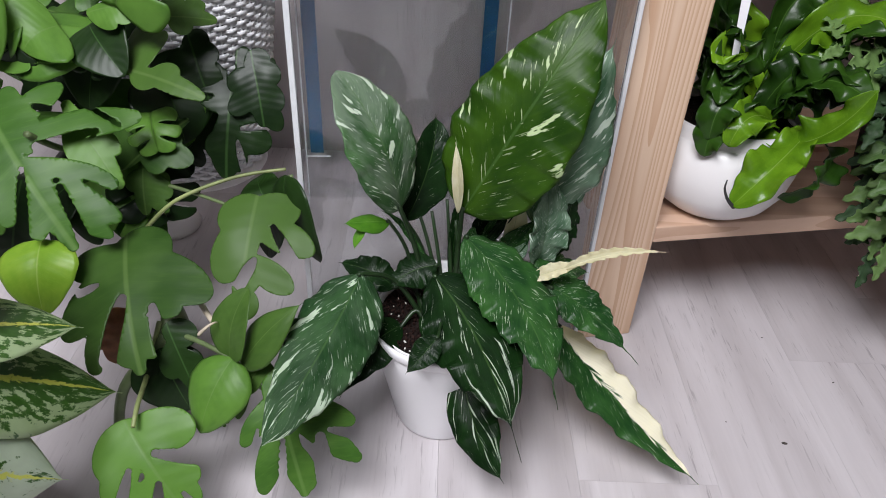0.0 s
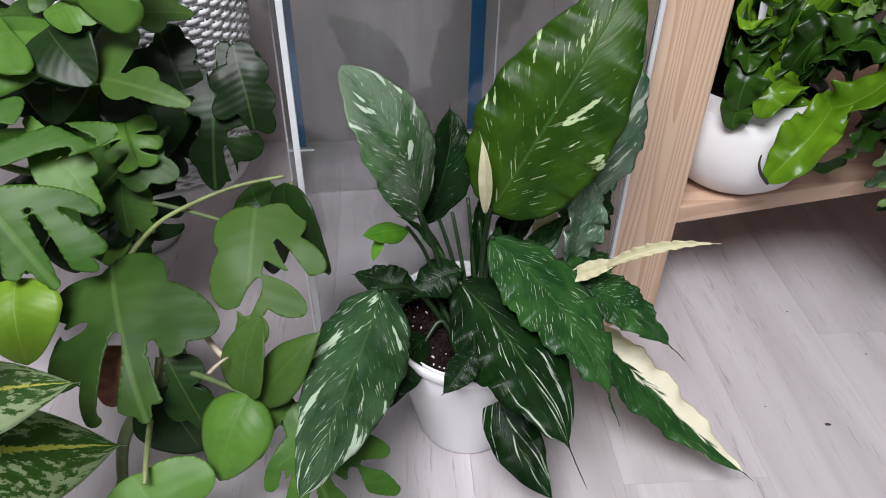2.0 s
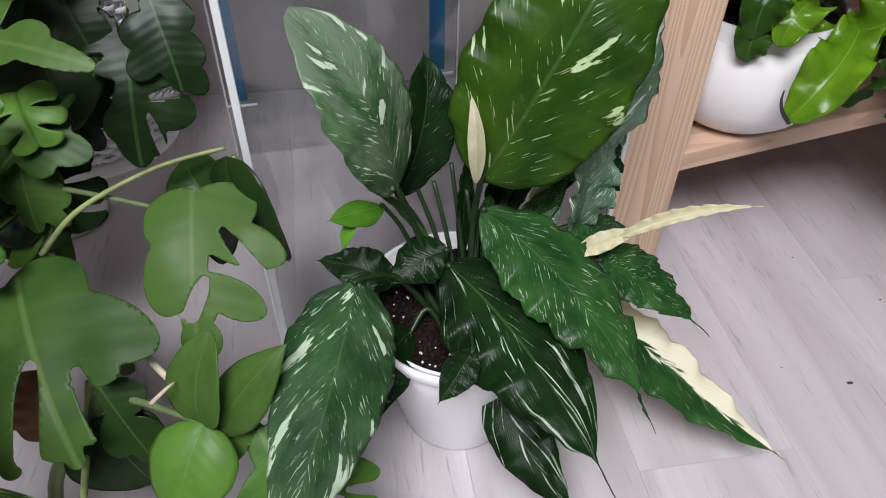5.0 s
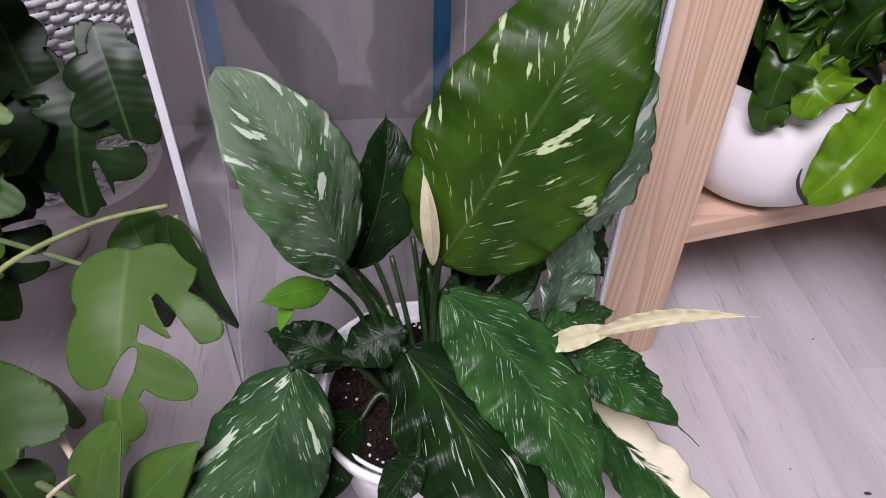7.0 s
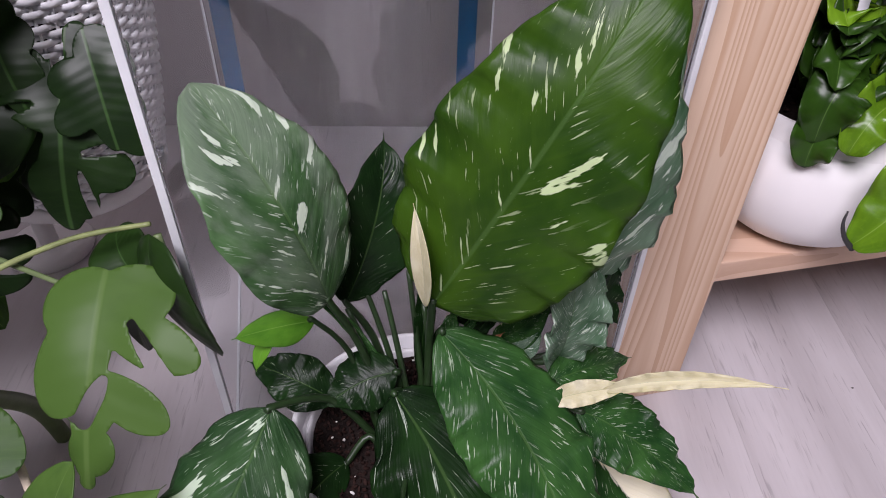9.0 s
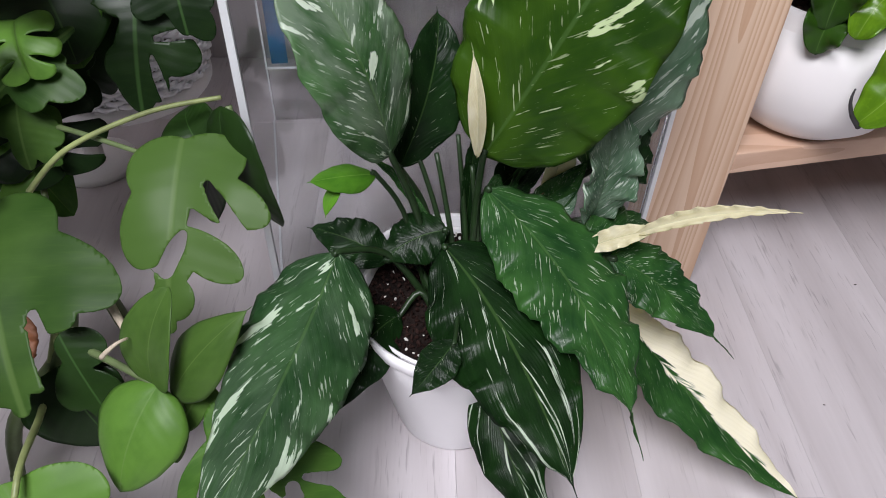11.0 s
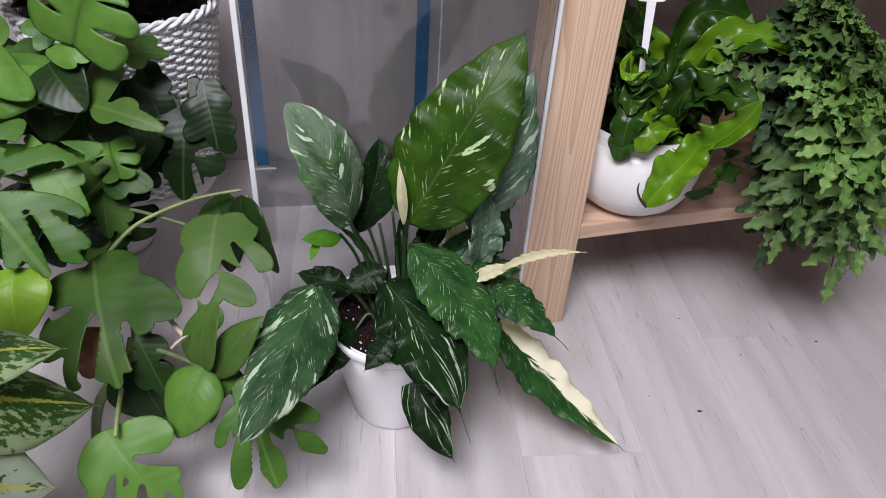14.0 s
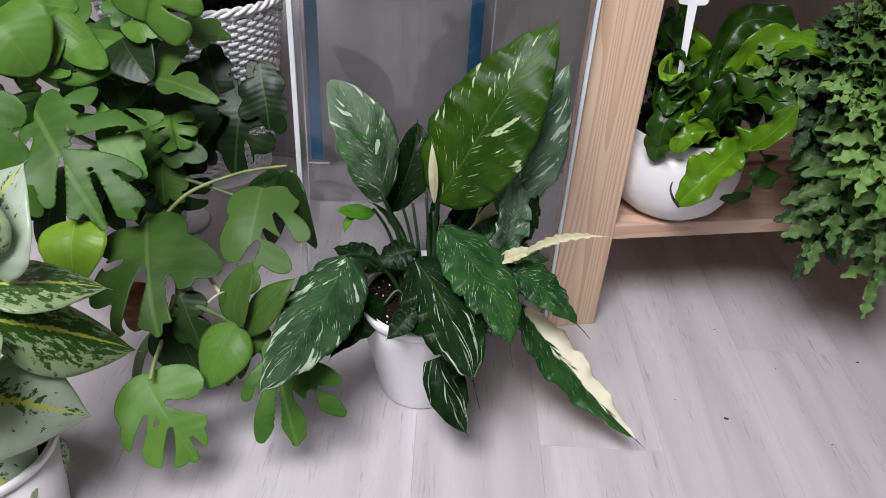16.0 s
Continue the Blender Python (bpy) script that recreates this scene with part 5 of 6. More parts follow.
vine([(-0.325, 0.732, 0.257), (-0.331, 0.810, 0.152), (-0.338, 0.857, 0.070), (-0.336, 0.868, 0.0)], 0.009, 0.010)

whole_leaf([(-0.308, 0.737, 0.259), (-0.331, 0.727, 0.261), (-0.350, 0.719, 0.256)], 0.0184, (0, -0.5, 0.8), DRY, "curled brown dry leaf", wave=0.004, seed=71)
whole_leaf([(-0.332, 0.709, 0.206), (-0.340, 0.685, 0.181), (-0.352, 0.676, 0.140)], 0.0291, (0.2, -0.7, 0.6), DRY, "curled brown dry leaf", wave=0.004, seed=72)
whole_leaf([(-0.291, 0.685, 0.143), (-0.292, 0.673, 0.121), (-0.296, 0.673, 0.087)], 0.0223, (0.2, -0.7, 0.6), DRY, "curled brown dry leaf", wave=0.004, seed=73)

# ---- spotted aglaonema ----
agla_pot = thing("plant_pot", "white cylindrical pot under the spotted plant", "plant pot", at=(-0.461, 0.450, 0))
piece("pot_body", turned([(0, 0), (0.07178, 0), (0.0776, 0.0043), (0.09166, 0.1376), (0.08633, 0.1376), (0.07566, 0.01032), (0, 0.01032)], (-0.461, 0.450, 0)), WHITE_CERAMIC, agla_pot)
piece("rim", turned([(0.09166, 0.1372), (0.09458, 0.1393), (0.09506, 0.1462), (0.09312, 0.1496), (0.08924, 0.1496), (0.08681, 0.1462), (0.08633, 0.1372)], (-0.461, 0.450, 0)), WHITE_CERAMIC, agla_pot)
soil_bed("potting_soil", 0.083, 0.129, (-0.461, 0.450), "dark potting soil", 150, 5)
aglaonema = thing("aglaonema", "potted plant with broad pale green leaves spotted dark", "plant", at=(-0.461, 0.450, 0.129))
piece("stem", tube([(-0.457, 0.447, 0.127), (-0.465, 0.461, 0.221), (-0.461, 0.474, 0.334)], 0.011, 0.007), STEM_PALE, aglaonema)


def agla_leaf(pts, hw, normal, mat, label="", **kw):
    lf = piece("leaf", blade(pts, hw, normal, nu=30, nv=9, **kw), mat, aglaonema, label, thick=0.0008)
    b = Vector(pts[0])
    st = part("stem", tube([(-0.461, 0.456, max(0.14, b.z - 0.09)), tuple(b.lerp(Vector((-0.461, 0.456, b.z - 0.05)), 0.4)), tuple(b)], 0.005, 0.003), STEM_PALE, None)
    st.parent = lf
    st.matrix_parent_inverse = (Matrix.Translation(aglaonema.location) @ lf.matrix_parent_inverse).inverted()
    return lf


agla_leaf([(-0.423, 0.479, 0.362), (-0.364, 0.520, 0.346), (-0.303, 0.560, 0.310)], 0.0468, (0, -0.15, 0.95), AGLA, seed=1, curl=0.3, fold=0.2)
agla_leaf([(-0.399, 0.449, 0.348), (-0.353, 0.510, 0.284), (-0.299, 0.584, 0.187)], 0.0611, (-0.1, -0.45, 0.85), AGLA, seed=2, curl=0.3)
agla_leaf([(-0.408, 0.414, 0.274), (-0.353, 0.421, 0.255), (-0.308, 0.463, 0.191)], 0.0645, (0.2, -0.6, 0.75), AGLA_PALE, seed=3, curl=0.5)
agla_leaf([(-0.443, 0.413, 0.181), (-0.405, 0.400, 0.150), (-0.379, 0.415, 0.082)], 0.0559, (0.2, -0.6, 0.75), AGLA_PALE, seed=4, curl=0.4)
agla_leaf([(-0.427, 0.522, 0.342), (-0.407, 0.532, 0.417), (-0.374, 0.582, 0.471)], 0.0663, (-0.35, -0.8, 0.4), AGLA_PALE, seed=5, curl=0.2)
agla_leaf([(-0.397, 0.468, 0.135), (-0.389, 0.470, 0.100), (-0.385, 0.479, 0.052)], 0.0260, (0.2, -0.5, 0.8), AGLA, seed=6, curl=0.3)
agla_leaf([(-0.435, 0.441, 0.293), (-0.384, 0.386, 0.325), (-0.334, 0.357, 0.321)], 0.0554, (0, -0.6, 0.8), AGLA, seed=7, curl=0.3)
agla_leaf([(-0.433, 0.496, 0.376), (-0.416, 0.494, 0.448), (-0.403, 0.530, 0.498)], 0.0574, (0.1, -0.8, 0.4), AGLA, seed=8, curl=0.3)

# ---- nest fern on the shelf ----
NX, NY = 0.496, 1.022
nest_pot = thing("plant_pot", "white rounded ceramic bowl pot on the pine shelf", "plant pot", at=(NX, NY, 0.2173))
piece("pot_body", turned([(0, 0), (0.0589, 0), (0.0703, 0.0038), (0.0912, 0.0209), (0.1064, 0.0475), (0.113, 0.08075), (0.1121, 0.1092), (0.1069, 0.1377), (0.1016, 0.1377), (0.1064, 0.1045), (0.1064, 0.08075), (0.0855, 0.0285), (0, 0.0095)], (NX, NY, 0.2173)), WHITE_CERAMIC, nest_pot)
piece("rim", turned([(0.1069, 0.1376), (0.1031, 0.1482), (0.09927, 0.1558), (0.0969, 0.1572), (0.09452, 0.1548), (0.09785, 0.1472), (0.1012, 0.1376)], (NX, NY, 0.2173)), WHITE_CERAMIC, nest_pot)
soil_bed("potting_soil", 0.0985, 0.352, (NX, NY), "dark potting soil", 120, 6)
nest_fern = thing("nest_fern", "bird's-nest fern with glossy ruffled lime green fronds", "plant", at=(NX, NY, 0.352))


def nest_leaf(pts, hw, normal, mat, label="", **kw):
    kw.setdefault("wave", 0.014)
    kw.setdefault("waves", 2.2)
    return piece("frond", blade(pts, hw, normal, shape=strap, nu=44, nv=6, **kw), mat, nest_fern, label, thick=0.0007)


nest_leaf([(0.512, 0.970, 0.360), (0.560, 0.901, 0.389), (0.597, 0.863, 0.480)], 0.0249, (-0.3, -0.5, 0.8), NEST, seed=1, fold=0.4)
nest_leaf([(0.578, 0.947, 0.380), (0.507, 0.869, 0.366), (0.460, 0.857, 0.307)], 0.0317, (-0.4, -0.5, 0.75), NEST, seed=2, fold=0.35)
piece("frond_tip", tube([(0.463, 0.857, 0.304), (0.450, 0.855, 0.318), (0.442, 0.855, 0.334), (0.443, 0.858, 0.346)], 0.0030, 0.0008), DARK, nest_fern, "black curled frond tip")
nest_leaf([(0.589, 0.945, 0.376), (0.592, 0.891, 0.349), (0.536, 0.890, 0.303)], 0.0204, (0.5, -0.8, 0.0), NEST_SHADED, seed=3, fold=0.3)
nest_leaf([(0.541, 0.972, 0.376), (0.477, 0.919, 0.411), (0.452, 0.904, 0.372)], 0.0241, (-0.3, -0.6, 0.7), NEST, seed=4, fold=0.2)
nest_leaf([(0.517, 1.007, 0.399), (0.445, 0.974, 0.470), (0.430, 0.944, 0.473)], 0.0239, (0, -0.6, 0.8), NEST, seed=5, fold=0.4)
nest_leaf([(0.509, 1.007, 0.408), (0.446, 1.002, 0.492), (0.430, 0.980, 0.575)], 0.0235, (0.5, -0.7, 0.4), NEST_SHADED, seed=6, fold=0.4)
nest_leaf([(0.525, 1.025, 0.402), (0.478, 1.037, 0.492), (0.430, 1.003, 0.629)], 0.0239, (0.3, -0.8, 0.4), NEST, seed=26, fold=0.4)
nest_leaf([(0.538, 1.035, 0.418), (0.600, 1.003, 0.524), (0.679, 0.952, 0.512)], 0.0270, (0.1, -0.7, 0.7), NEST, seed=7, fold=0.2)
nest_leaf([(0.540, 0.982, 0.392), (0.558, 0.931, 0.462), (0.609, 0.887, 0.453)], 0.0278, (0.1, -0.7, 0.7), NEST_SHADED, seed=8, fold=0.3)
nest_leaf([(0.540, 1.044, 0.425), (0.569, 1.077, 0.531), (0.675, 1.070, 0.512)], 0.0280, (0.1, -0.7, 0.6), NEST_SHADED, seed=9, fold=0.3)
nest_leaf([(0.511, 0.981, 0.390), (0.445, 0.936, 0.425), (0.430, 0.923, 0.371)], 0.0276, (-0.3, -0.6, 0.7), NEST_SHADED, seed=10, fold=0.3)
nest_leaf([(0.514, 0.980, 0.380), (0.445, 0.934, 0.391), (0.430, 0.922, 0.346)], 0.0238, (-0.3, -0.6, 0.7), NEST_SHADED, seed=11, fold=0.3)
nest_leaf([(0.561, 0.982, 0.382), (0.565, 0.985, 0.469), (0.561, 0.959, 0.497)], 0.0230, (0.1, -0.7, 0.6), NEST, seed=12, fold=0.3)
nest_leaf([(0.519, 1.020, 0.350), (0.591, 1.042, 0.444), (0.658, 1.055, 0.446)], 0.0235, (0.05, -0.4, 0.8), NEST_SHADED, seed=50, fold=0.3)
nest_leaf([(0.475, 0.992, 0.352), (0.451, 0.975, 0.422), (0.430, 0.953, 0.399)], 0.0201, (0.05, -0.4, 0.8), NEST_SHADED, seed=51, fold=0.3)
nest_leaf([(0.521, 1.011, 0.351), (0.561, 1.016, 0.446), (0.598, 1.013, 0.450)], 0.0266, (0.05, -0.4, 0.8), NEST_SHADED, seed=52, fold=0.3)
nest_leaf([(0.469, 0.998, 0.352), (0.445, 0.994, 0.485), (0.430, 0.982, 0.527)], 0.0222, (0.05, -0.4, 0.8), NEST_SHADED, seed=53, fold=0.3)
nest_leaf([(0.505, 1.035, 0.350), (0.529, 1.072, 0.458), (0.552, 1.102, 0.474)], 0.0183, (0.05, -0.4, 0.8), NEST_SHADED, seed=54, fold=0.3)
nest_leaf([(0.476, 0.992, 0.352), (0.445, 0.961, 0.434), (0.430, 0.925, 0.424)], 0.0220, (0.05, -0.4, 0.8), NEST_SHADED, seed=55, fold=0.3)
nest_leaf([(0.500, 1.036, 0.351), (0.514, 1.064, 0.458), (0.525, 1.086, 0.473)], 0.0220, (0.05, -0.4, 0.8), NEST_SHADED, seed=56, fold=0.3)
nest_leaf([(0.509, 0.991, 0.351), (0.536, 0.973, 0.449), (0.560, 0.948, 0.456)], 0.0249, (0.05, -0.4, 0.8), NEST_SHADED, seed=57, fold=0.3)
nest_leaf([(0.517, 1.023, 0.350), (0.565, 1.047, 0.466), (0.609, 1.063, 0.490)], 0.0203, (0.05, -0.4, 0.8), NEST_SHADED, seed=58, fold=0.3)
nest_leaf([(0.472, 1.030, 0.351), (0.445, 1.064, 0.445), (0.410, 1.092, 0.448)], 0.0261, (0.05, -0.4, 0.8), NEST_SHADED, seed=59, fold=0.3)
nest_leaf([(0.512, 0.993, 0.351), (0.562, 0.959, 0.450), (0.606, 0.914, 0.457)], 0.0211, (0.05, -0.4, 0.8), NEST_SHADED, seed=60, fold=0.3)
nest_leaf([(0.476, 0.992, 0.352), (0.445, 0.968, 0.455), (0.430, 0.940, 0.467)], 0.0248, (0.05, -0.4, 0.8), NEST_SHADED, seed=61, fold=0.3)
nest_leaf([(0.520, 1.004, 0.351), (0.588, 0.990, 0.423), (0.654, 0.969, 0.404)], 0.0274, (0.05, -0.4, 0.8), NEST_SHADED, seed=62, fold=0.3)
nest_leaf([(0.482, 0.989, 0.352), (0.464, 0.965, 0.474), (0.444, 0.936, 0.503)], 0.0231, (0.05, -0.4, 0.8), NEST_SHADED, seed=63, fold=0.3)
nest_leaf([(0.467, 1.002, 0.352), (0.445, 0.988, 0.427), (0.430, 0.971, 0.410)], 0.0219, (0.05, -0.4, 0.8), NEST_SHADED, seed=64, fold=0.3)
nest_leaf([(0.465, 1.021, 0.352), (0.445, 1.036, 0.471), (0.410, 1.044, 0.498)], 0.0211, (0.05, -0.4, 0.8), NEST_SHADED, seed=65, fold=0.3)
nest_leaf([(0.464, 1.014, 0.352), (0.445, 1.027, 0.483), (0.410, 1.025, 0.526)], 0.0205, (0.05, -0.4, 0.8), NEST_SHADED, seed=66, fold=0.3)
nest_leaf([(0.469, 1.026, 0.351), (0.445, 1.051, 0.424), (0.410, 1.069, 0.404)], 0.0252, (0.05, -0.4, 0.8), NEST_SHADED, seed=67, fold=0.3)
nest_leaf([(0.479, 1.034, 0.351), (0.462, 1.063, 0.469), (0.443, 1.083, 0.494)], 0.0228, (0.05, -0.4, 0.8), NEST_SHADED, seed=68, fold=0.3)
nest_leaf([(0.520, 1.018, 0.350), (0.581, 1.033, 0.472), (0.638, 1.040, 0.504)], 0.0188, (0.05, -0.4, 0.8), NEST_SHADED, seed=69, fold=0.3)
nest_leaf([(0.478, 0.990, 0.352), (0.456, 0.970, 0.450), (0.433, 0.943, 0.456)], 0.0193, (0.05, -0.4, 0.8), NEST_SHADED, seed=70, fold=0.3)
nest_leaf([(0.465, 1.006, 0.352), (0.445, 0.996, 0.440), (0.430, 0.980, 0.437)], 0.0190, (0.05, -0.4, 0.8), NEST_SHADED, seed=71, fold=0.3)
nest_leaf([(0.510, 0.991, 0.351), (0.559, 0.952, 0.455), (0.603, 0.901, 0.468)], 0.0270, (0.05, -0.4, 0.8), NEST_SHADED, seed=72, fold=0.3)
nest_leaf([(0.517, 0.999, 0.351), (0.577, 0.980, 0.481), (0.630, 0.944, 0.522)], 0.0203, (0.05, -0.4, 0.8), NEST_SHADED, seed=73, fold=0.3)
nest_leaf([(0.510, 0.991, 0.351), (0.543, 0.968, 0.437), (0.574, 0.935, 0.431)], 0.0239, (0.05, -0.4, 0.8), NEST_SHADED, seed=74, fold=0.3)
nest_leaf([(0.512, 0.993, 0.351), (0.548, 0.969, 0.420), (0.582, 0.937, 0.397)], 0.0212, (0.05, -0.4, 0.8), NEST_SHADED, seed=75, fold=0.3)
nest_leaf([(0.484, 1.036, 0.351), (0.470, 1.088, 0.487), (0.452, 1.126, 0.533)], 0.0240, (0.05, -0.4, 0.8), NEST_SHADED, seed=76, fold=0.3)
nest_leaf([(0.490, 1.037, 0.351), (0.487, 1.086, 0.423), (0.482, 1.129, 0.404)], 0.0189, (0.05, -0.4, 0.8), NEST_SHADED, seed=77, fold=0.3)

plant_label = thing("plant_label", "blank white plastic plant tag on a thin stake", "plant tag", at=(0.451, 0.998, 0.352))


def tag_shape():
    """A flat head with rounded corners on a tapering stake."""
    out = []
    for cx, cz, a0 in ((0.020, 0.030, 0), (-0.020, 0.030, 90), (-0.016, -0.016, 180), (0.016, -0.016, 270)):
        for k in range(5):
            a = radians(a0 + 22.5 * k)
            out.append((cx + 0.007 * math.cos(a), cz + 0.007 * math.sin(a)))
        if a0 == 180:
            out += [(-0.007, -0.0235), (-0.0025, -0.20), (0.0025, -0.20), (0.007, -0.0235)]
    bm = bmesh.new()
    f = bm.faces.new([bm.verts.new((x, 0, z)) for x, z in out])
    ex = bmesh.ops.extrude_face_region(bm, geom=[f])
    bmesh.ops.translate(bm, verts=[g for g in ex["geom"] if isinstance(g, bmesh.types.BMVert)], vec=(0, 0.0012, 0))
    bmesh.ops.recalc_face_normals(bm, faces=bm.faces[:])
    bmesh.ops.transform(bm, matrix=Matrix.Translation((0.451, 0.993, 0.601)) @ Matrix.Rotation(radians(-12), 4, "X"), verts=bm.verts[:])
    return bm


piece("tag", tag_shape(), LABEL, plant_label, smooth=False)

# ---- trailing fern beside it ----
FX, FY = 0.850, 1.125
fern_pot = thing("plant_pot", "dark pot hidden under a trailing fern on the shelf", "plant pot", at=(FX, FY, 0.2173))
piece("pot_body", turned([(0, 0), (0.065, 0), (0.085, 0.15), (0.088, 0.155), (0.083, 0.157), (0.065, 0.01), (0, 0.01)], (FX, FY, 0.2173)), DARK, fern_pot)
soil_bed("potting_soil", 0.080, 0.358, (FX, FY), "dark potting soil", 60, 7)
trailing_fern = thing("trailing_fern", "blue-green fern with trailing ruffled lobed fronds", "plant", at=(FX, FY, 0.358))


def lobed(u):
    return oval(u) * (0.78 + 0.22 * math.cos(2 * math.pi * 4.2 * u))


def fern_frond(pts, width, mat, seed, pairs=10):
    """A frond: a thin rachis with pairs of ruffled lobes."""
    rng = random.Random(seed)
    bm = bmesh.new()
    uvl = bm.loops.layers.uv.new("UVMap")
    me_all = []
    for i in range(pairs * 2 + 1):
        k, sgn = i // 2, -1 if i % 2 else 1
        u = 0.22 + 0.76 * k / pairs
        c, t = curve_at(pts, u), slope_at(pts, u)
        side = t.cross(Vector((rng.uniform(-0.25, 0.25), -0.6, 0.75))).normalized()
        d = (side * sgn + t * 0.55).normalized() if i < pairs * 2 else t
        n = d.cross(t.cross(d)).normalized() if i < pairs * 2 else side.cross(t)
        n = side.cross(t).normalized()
        l = width * (0.55 + 0.6 * math.sin(math.pi * min(1, u * 0.95))) * rng.uniform(0.8, 1.2)
        tip = c + d * l - Vector((0, 0, 0.25 * l))
        mid = c.lerp(tip, 0.5) + n * 0.1 * l
        sub = blade([c, mid, tip], l * 0.25, n, shape=lobed, wave=0.06 * l + 0.0015, waves=3.0, fold=0.15, seed=seed * 31 + i, nu=18, nv=3)
        tmp = bpy.data.meshes.new("tmp")
        sub.to_mesh(tmp)
        sub.free()
        bm.from_mesh(tmp)
        bpy.data.meshes.remove(tmp)
    lf = piece("frond", bm, mat, trailing_fern, thick=0.0006)
    st = part("stem", tube(pts, 0.0022, 0.0012, seg=6), STEM, None)
    st.parent = lf
    st.matrix_parent_inverse = (Matrix.Translation(trailing_fern.location) @ lf.matrix_parent_inverse).inverted()
    return lf


rng = random.Random(21)
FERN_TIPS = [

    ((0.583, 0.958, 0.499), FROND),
    ((0.649, 0.913, 0.416), FROND_SHADED),
    ((0.704, 0.890, 0.210), FROND_SHADED),
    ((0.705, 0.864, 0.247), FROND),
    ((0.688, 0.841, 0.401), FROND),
    ((0.684, 0.791, 0.418), FROND_LIT),
    ((0.652, 0.821, 0.497), FROND_LIT),
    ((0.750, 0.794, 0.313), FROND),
    ((0.796, 0.791, 0.261), FROND_LIT),
    ((0.790, 0.823, 0.202), FROND_LIT),
    ((0.733, 0.856, 0.284), FROND_SHADED),
    ((0.702, 0.875, 0.345), FROND_SHADED),
    ((0.658, 0.921, 0.534), FROND_SHADED),
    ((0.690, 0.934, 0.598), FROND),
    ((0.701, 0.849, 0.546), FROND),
    ((0.774, 0.797, 0.420), FROND_LIT),
    ((0.710, 1.009, 0.543), FROND_SHADED),
    ((0.668, 0.903, 0.473), FROND_SHADED),
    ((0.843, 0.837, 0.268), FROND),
    ((0.693, 0.929, 0.386), FROND_SHADED),
    ((0.727, 0.896, 0.580), FROND_LIT),
    ((0.736, 0.909, 0.263), FROND_SHADED),
    ((0.780, 0.873, 0.240), FROND_SHADED),
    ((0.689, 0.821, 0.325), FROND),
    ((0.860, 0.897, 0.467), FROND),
    ((0.760, 0.863, 0.305), FROND_SHADED),
    ((0.712, 0.946, 0.438), FROND_SHADED),
    ((0.674, 0.975, 0.471), FROND_SHADED),
    ((0.691, 0.819, 0.475), FROND_LIT),
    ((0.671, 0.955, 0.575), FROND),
    ((0.678, 0.888, 0.531), FROND_LIT),
    ((0.709, 0.779, 0.399), FROND_LIT),
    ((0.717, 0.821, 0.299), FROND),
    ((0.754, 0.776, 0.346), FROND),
    ((0.684, 0.983, 0.523), FROND_SHADED),
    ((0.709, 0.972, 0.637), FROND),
    ((0.710, 0.801, 0.501), FROND_LIT),
    ((0.711, 0.901, 0.361), FROND_SHADED),
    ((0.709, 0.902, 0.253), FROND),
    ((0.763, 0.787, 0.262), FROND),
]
for k, (tip, mat) in enumerate(FERN_TIPS):
    a = rng.uniform(0, 6.28)
    base = Vector((FX + 0.03 * math.cos(a), FY + 0.03 * math.sin(a), 0.361))
    tp = Vector(tip)
    rise = max(0.04, tp.z + 0.05 - 0.361) if tp.z > 0.4 else 0.10
    mid = base.lerp(tp, 0.5)
    mid.z = max(base.z, tp.z) + 0.06 if tp.z < 0.45 else mid.z + 0.07
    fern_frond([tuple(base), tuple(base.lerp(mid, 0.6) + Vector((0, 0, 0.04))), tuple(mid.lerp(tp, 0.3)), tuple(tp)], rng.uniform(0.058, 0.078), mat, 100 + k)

# ---- white woven basket ----
BX, BY = -0.372, 1.165
stand = thing("plant_stand", "low white pedestal stand under the woven basket", "stand", at=(BX, BY, 0))
piece("top", turned([(0, 0.165), (0.112, 0.165), (0.115, 0.170), (0.115, 0.184), (0.112, 0.188), (0, 0.188)], (BX, BY, 0)), WHITE_CERAMIC, stand)
piece("column", tube([(BX - 0.10, BY + 0.03, 0.166), (BX - 0.10, BY + 0.03, 0.010)], 0.014, 0.014), WHITE_CERAMIC, stand)
piece("foot", turned([(0, 0.0), (0.060, 0.0), (0.062, 0.004), (0.058, 0.010), (0.02, 0.014), (0, 0.014)], (BX - 0.10, BY + 0.03, 0)), WHITE_CERAMIC, stand)
basket = thing("woven_basket", "white wicker basket holding a dark bronze plant", "basket", at=(BX, BY, 0.188))


def basket_r(z):
    return 0.112 + 0.046 * ((z - 0.188) / 0.33) ** 0.8


def weave():
    """Flat strands that pass in front of and behind upright ribs, row by row."""
    bm = bmesh.new()
    ribs, rows, per = 52, 42, 4
    n = ribs * per
    for r in range(rows):
        z = 0.194 + 0.310 * r / rows
        rad = basket_r(z)
        rings = []
        for k in range(n):
            a = 2 * math.pi * k / n
            o = 0.0028 * math.cos(math.pi * k / per + math.pi * r)
            row = []
            for dr, dz in ((0.0013, -0.0034), (0.0013, 0.0034), (-0.0013, 0.0034), (-0.0013, -0.0034)):
                q = rad + o + dr
                row.append(bm.verts.new((BX + q * math.cos(a), BY + q * math.sin(a), z + dz + 0.0008 * math.sin(5 * a + r))))
            rings.append(row)
        for k in range(n):
            p, q = rings[k], rings[(k + 1) % n]
            for j in range(4):
                bm.faces.new((p[j], q[j], q[(j + 1) % 4], p[(j + 1) % 4]))
    return bm


piece("weave", weave(), WICKER, basket)
ribs = bmesh.new()
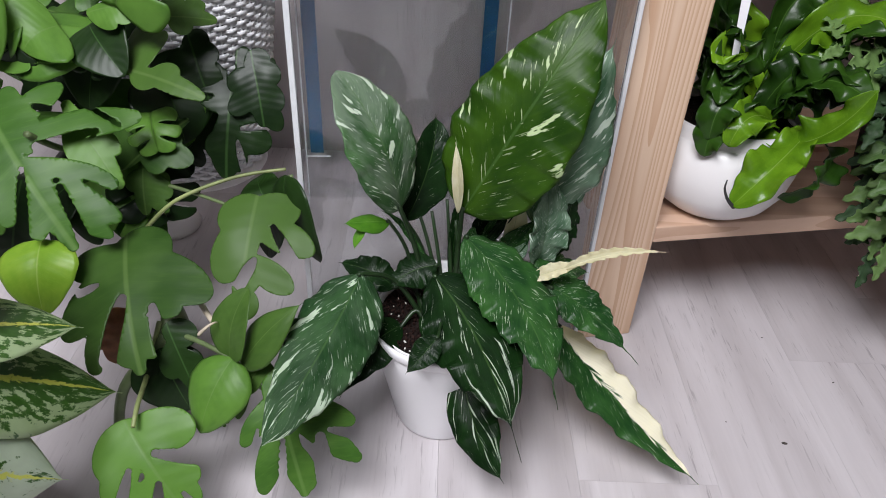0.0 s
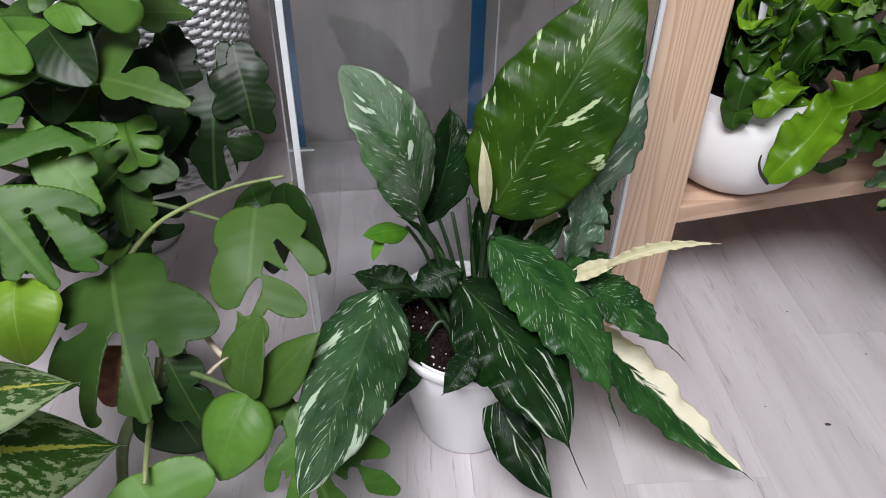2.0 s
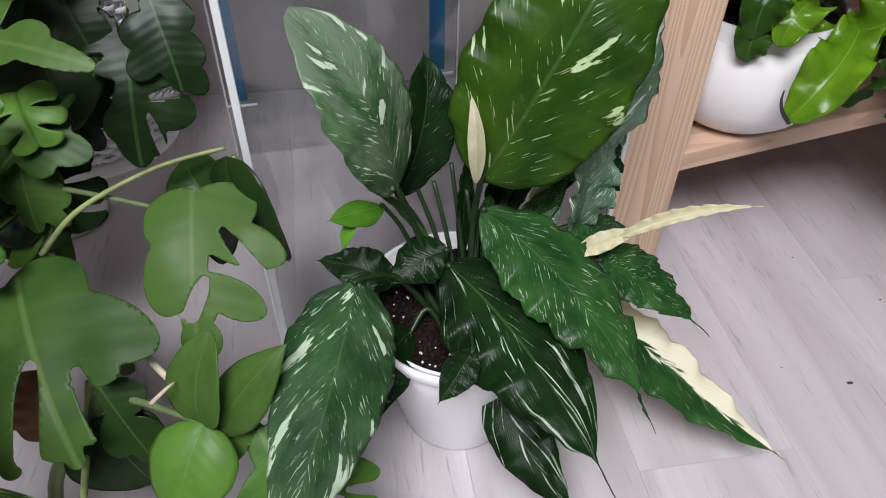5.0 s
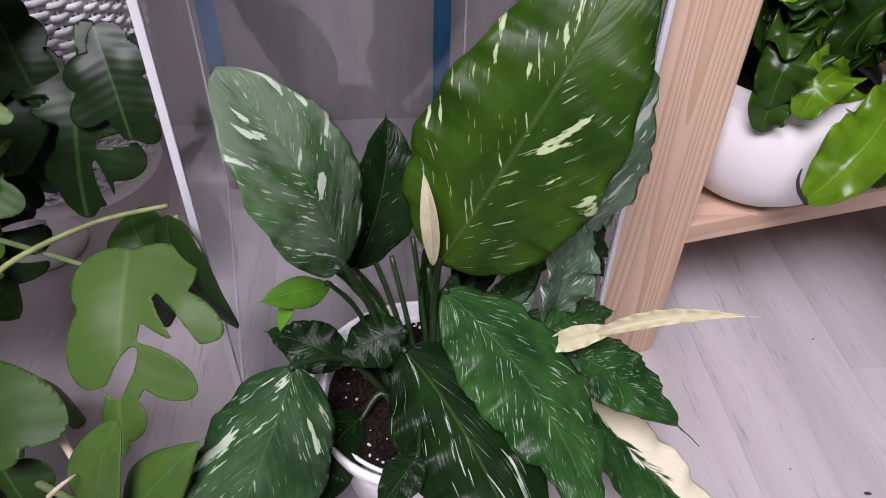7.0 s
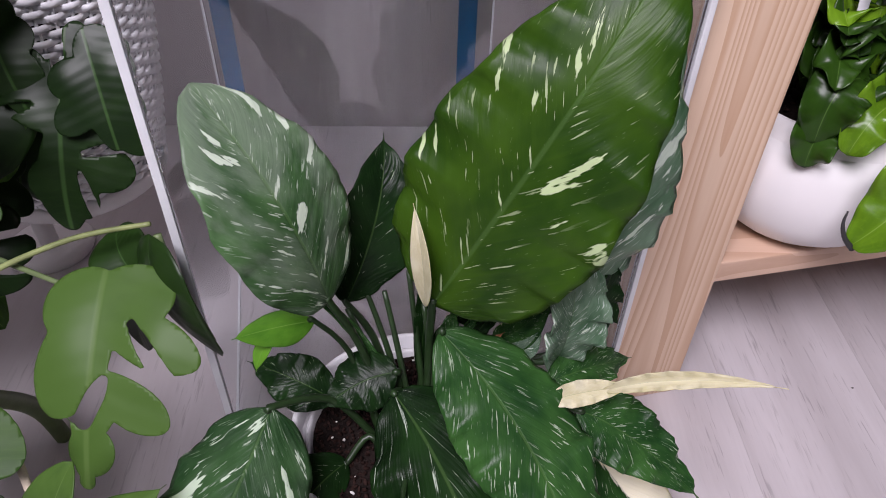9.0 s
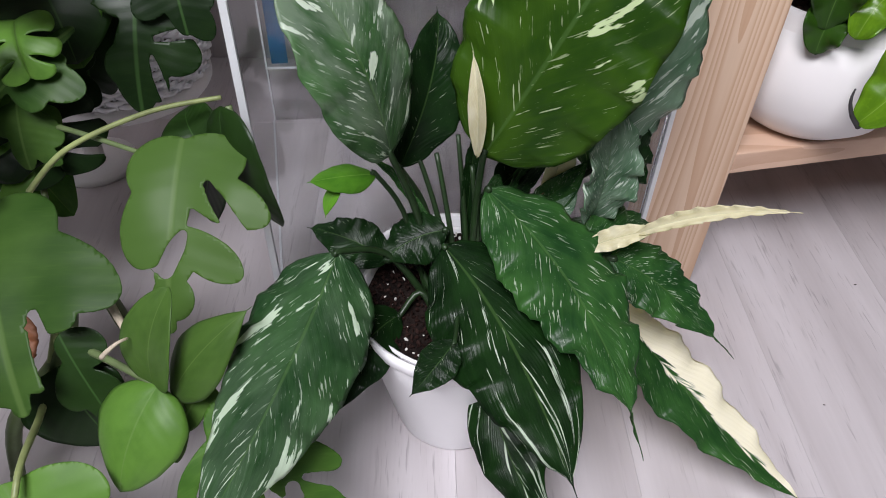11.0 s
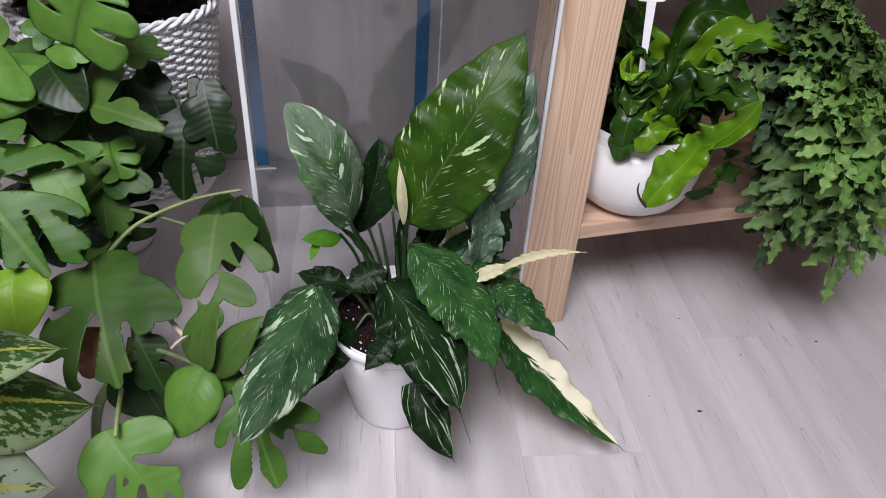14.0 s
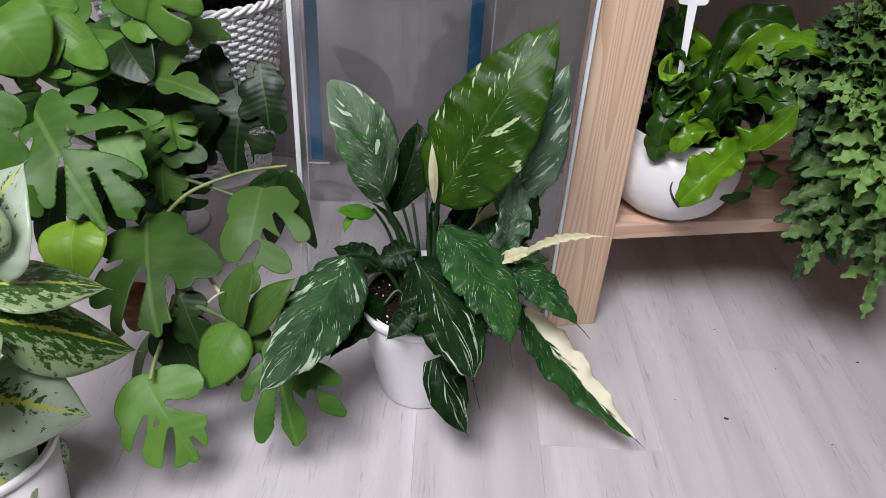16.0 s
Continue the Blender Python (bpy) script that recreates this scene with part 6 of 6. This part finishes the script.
for k in range(52):
    a = 2 * math.pi * k / 52
    pts = [(BX + basket_r(z) * math.cos(a), BY + basket_r(z) * math.sin(a), z) for z in (0.190, 0.29, 0.40, 0.502)]
    stalk(ribs, pts, 0.0018, 0.0018, seg=5, n=8)
piece("ribs", ribs, WICKER, basket)
rim = bmesh.new()
for s in range(3):
    pts = []
    n = 120
    ringv = []
    for k in range(n):
        a = 2 * math.pi * k / n
        ph = 14 * a + 2.09 * s
        c = Vector((math.cos(a), math.sin(a), 0))
        ctr = Vector((BX, BY, 0.506)) + c * (basket_r(0.505) + 0.005 * math.cos(ph)) + Vector((0, 0, 0.005 * math.sin(ph)))
        ringv.append([rim.verts.new(ctr + 0.004 * (math.cos(1.2566 * j) * c + math.sin(1.2566 * j) * Vector((0, 0, 1)))) for j in range(5)])
    for k in range(n):
        p, q = ringv[k], ringv[(k + 1) % n]
        for j in range(5):
            rim.faces.new((p[j], q[j], q[(j + 1) % 5], p[(j + 1) % 5]))
piece("rim", rim, WICKER, basket)
piece("lining", turned([(0, 0.192), (0.100, 0.192), (0.144, 0.492), (0.140, 0.492), (0.096, 0.20), (0, 0.20)], (BX, BY, 0)), DARK, basket)
soil_bed("potting_soil", 0.136, 0.470, (BX, BY), "dark potting soil in the basket", 80, 9)
bronze = thing("bronze_plant", "dark plant with bronze-brown wrinkled leaves", "plant", at=(BX, BY, 0.48))
rng = random.Random(5)
for k in range(44):
    a = rng.uniform(0, 6.28) if k else 5.2
    d = rng.uniform(0.03, 0.17) if k else 0.10
    b = Vector((BX + 0.3 * d * math.cos(a), BY + 0.3 * d * math.sin(a), 0.53))
    t = Vector((BX + d * math.cos(a), BY + d * math.sin(a), 0.545 + rng.uniform(0, 0.05)))
    dv = Vector((math.cos(a), math.sin(a), -0.2))
    lf = piece("leaf", blade([b.lerp(t, 0.6), t, t + dv * 0.06], rng.uniform(0.026, 0.036), (0, -0.2, 0.95), shape=oval, curl=0.4, wave=0.003, seed=k, nu=16, nv=5), BRONZE, bronze, thick=0.0007)
    st = part("stem", tube([(BX + 0.02 * math.cos(a), BY + 0.02 * math.sin(a), 0.478), tuple(b), tuple(b.lerp(t, 0.62))], 0.003, 0.002, seg=6), STEM, None)
    st.parent = lf
    st.matrix_parent_inverse = (Matrix.Translation(bronze.location) @ lf.matrix_parent_inverse).inverted()

# ---- crumbs on the floor ----
rng = random.Random(3)
for x, y, s in ((0.574, 0.703, 0.0045), (0.70, 0.83, 0.002), (0.86, 0.86, 0.003), (0.62, 0.93, 0.002), (0.73, 0.66, 0.002), (0.50, 0.74, 0.0015)):
    bm = bmesh.new()
    bmesh.ops.create_icosphere(bm, subdivisions=2, radius=1, matrix=Matrix.Translation((x, y, s * 0.3)) @ Matrix.Rotation(rng.uniform(-0.3, 0.3), 4, "Z") @ Matrix.Diagonal((s, s * 0.45, s * 0.35, 1)))
    tagged(part("crumb", bm, SPECK, None), "tiny dark crumb on the laminate floor", "crumb", "crumbs on the floor")


# ---- floor planks, last ----
rng = random.Random(8)
for row in range(-14, 12):
    x0 = 0.455 + row * 0.192
    if x0 < -2.25 or x0 > 2.45:
        continue
    y = -1.75
    shift = 0.55 if row == -1 else rng.uniform(0.0, 1.2)
    ends = [0.627 + 1.26 * k for k in range(-2, 4)] if row == -1 else [-1.75 + shift + 1.26 * k for k in range(-1, 5)]
    for a, b in zip(ends, ends[1:]):
        a, b = max(a, -1.75), min(b, 1.53)
        if b - a < 0.05:
            continue
        ob = part("plank", block(x0 + 0.0001, x0 + 0.1919, a + 0.0001, b - 0.0001, -0.009, 0.0, 0.0003), LAMINATE, floor, smooth=False)
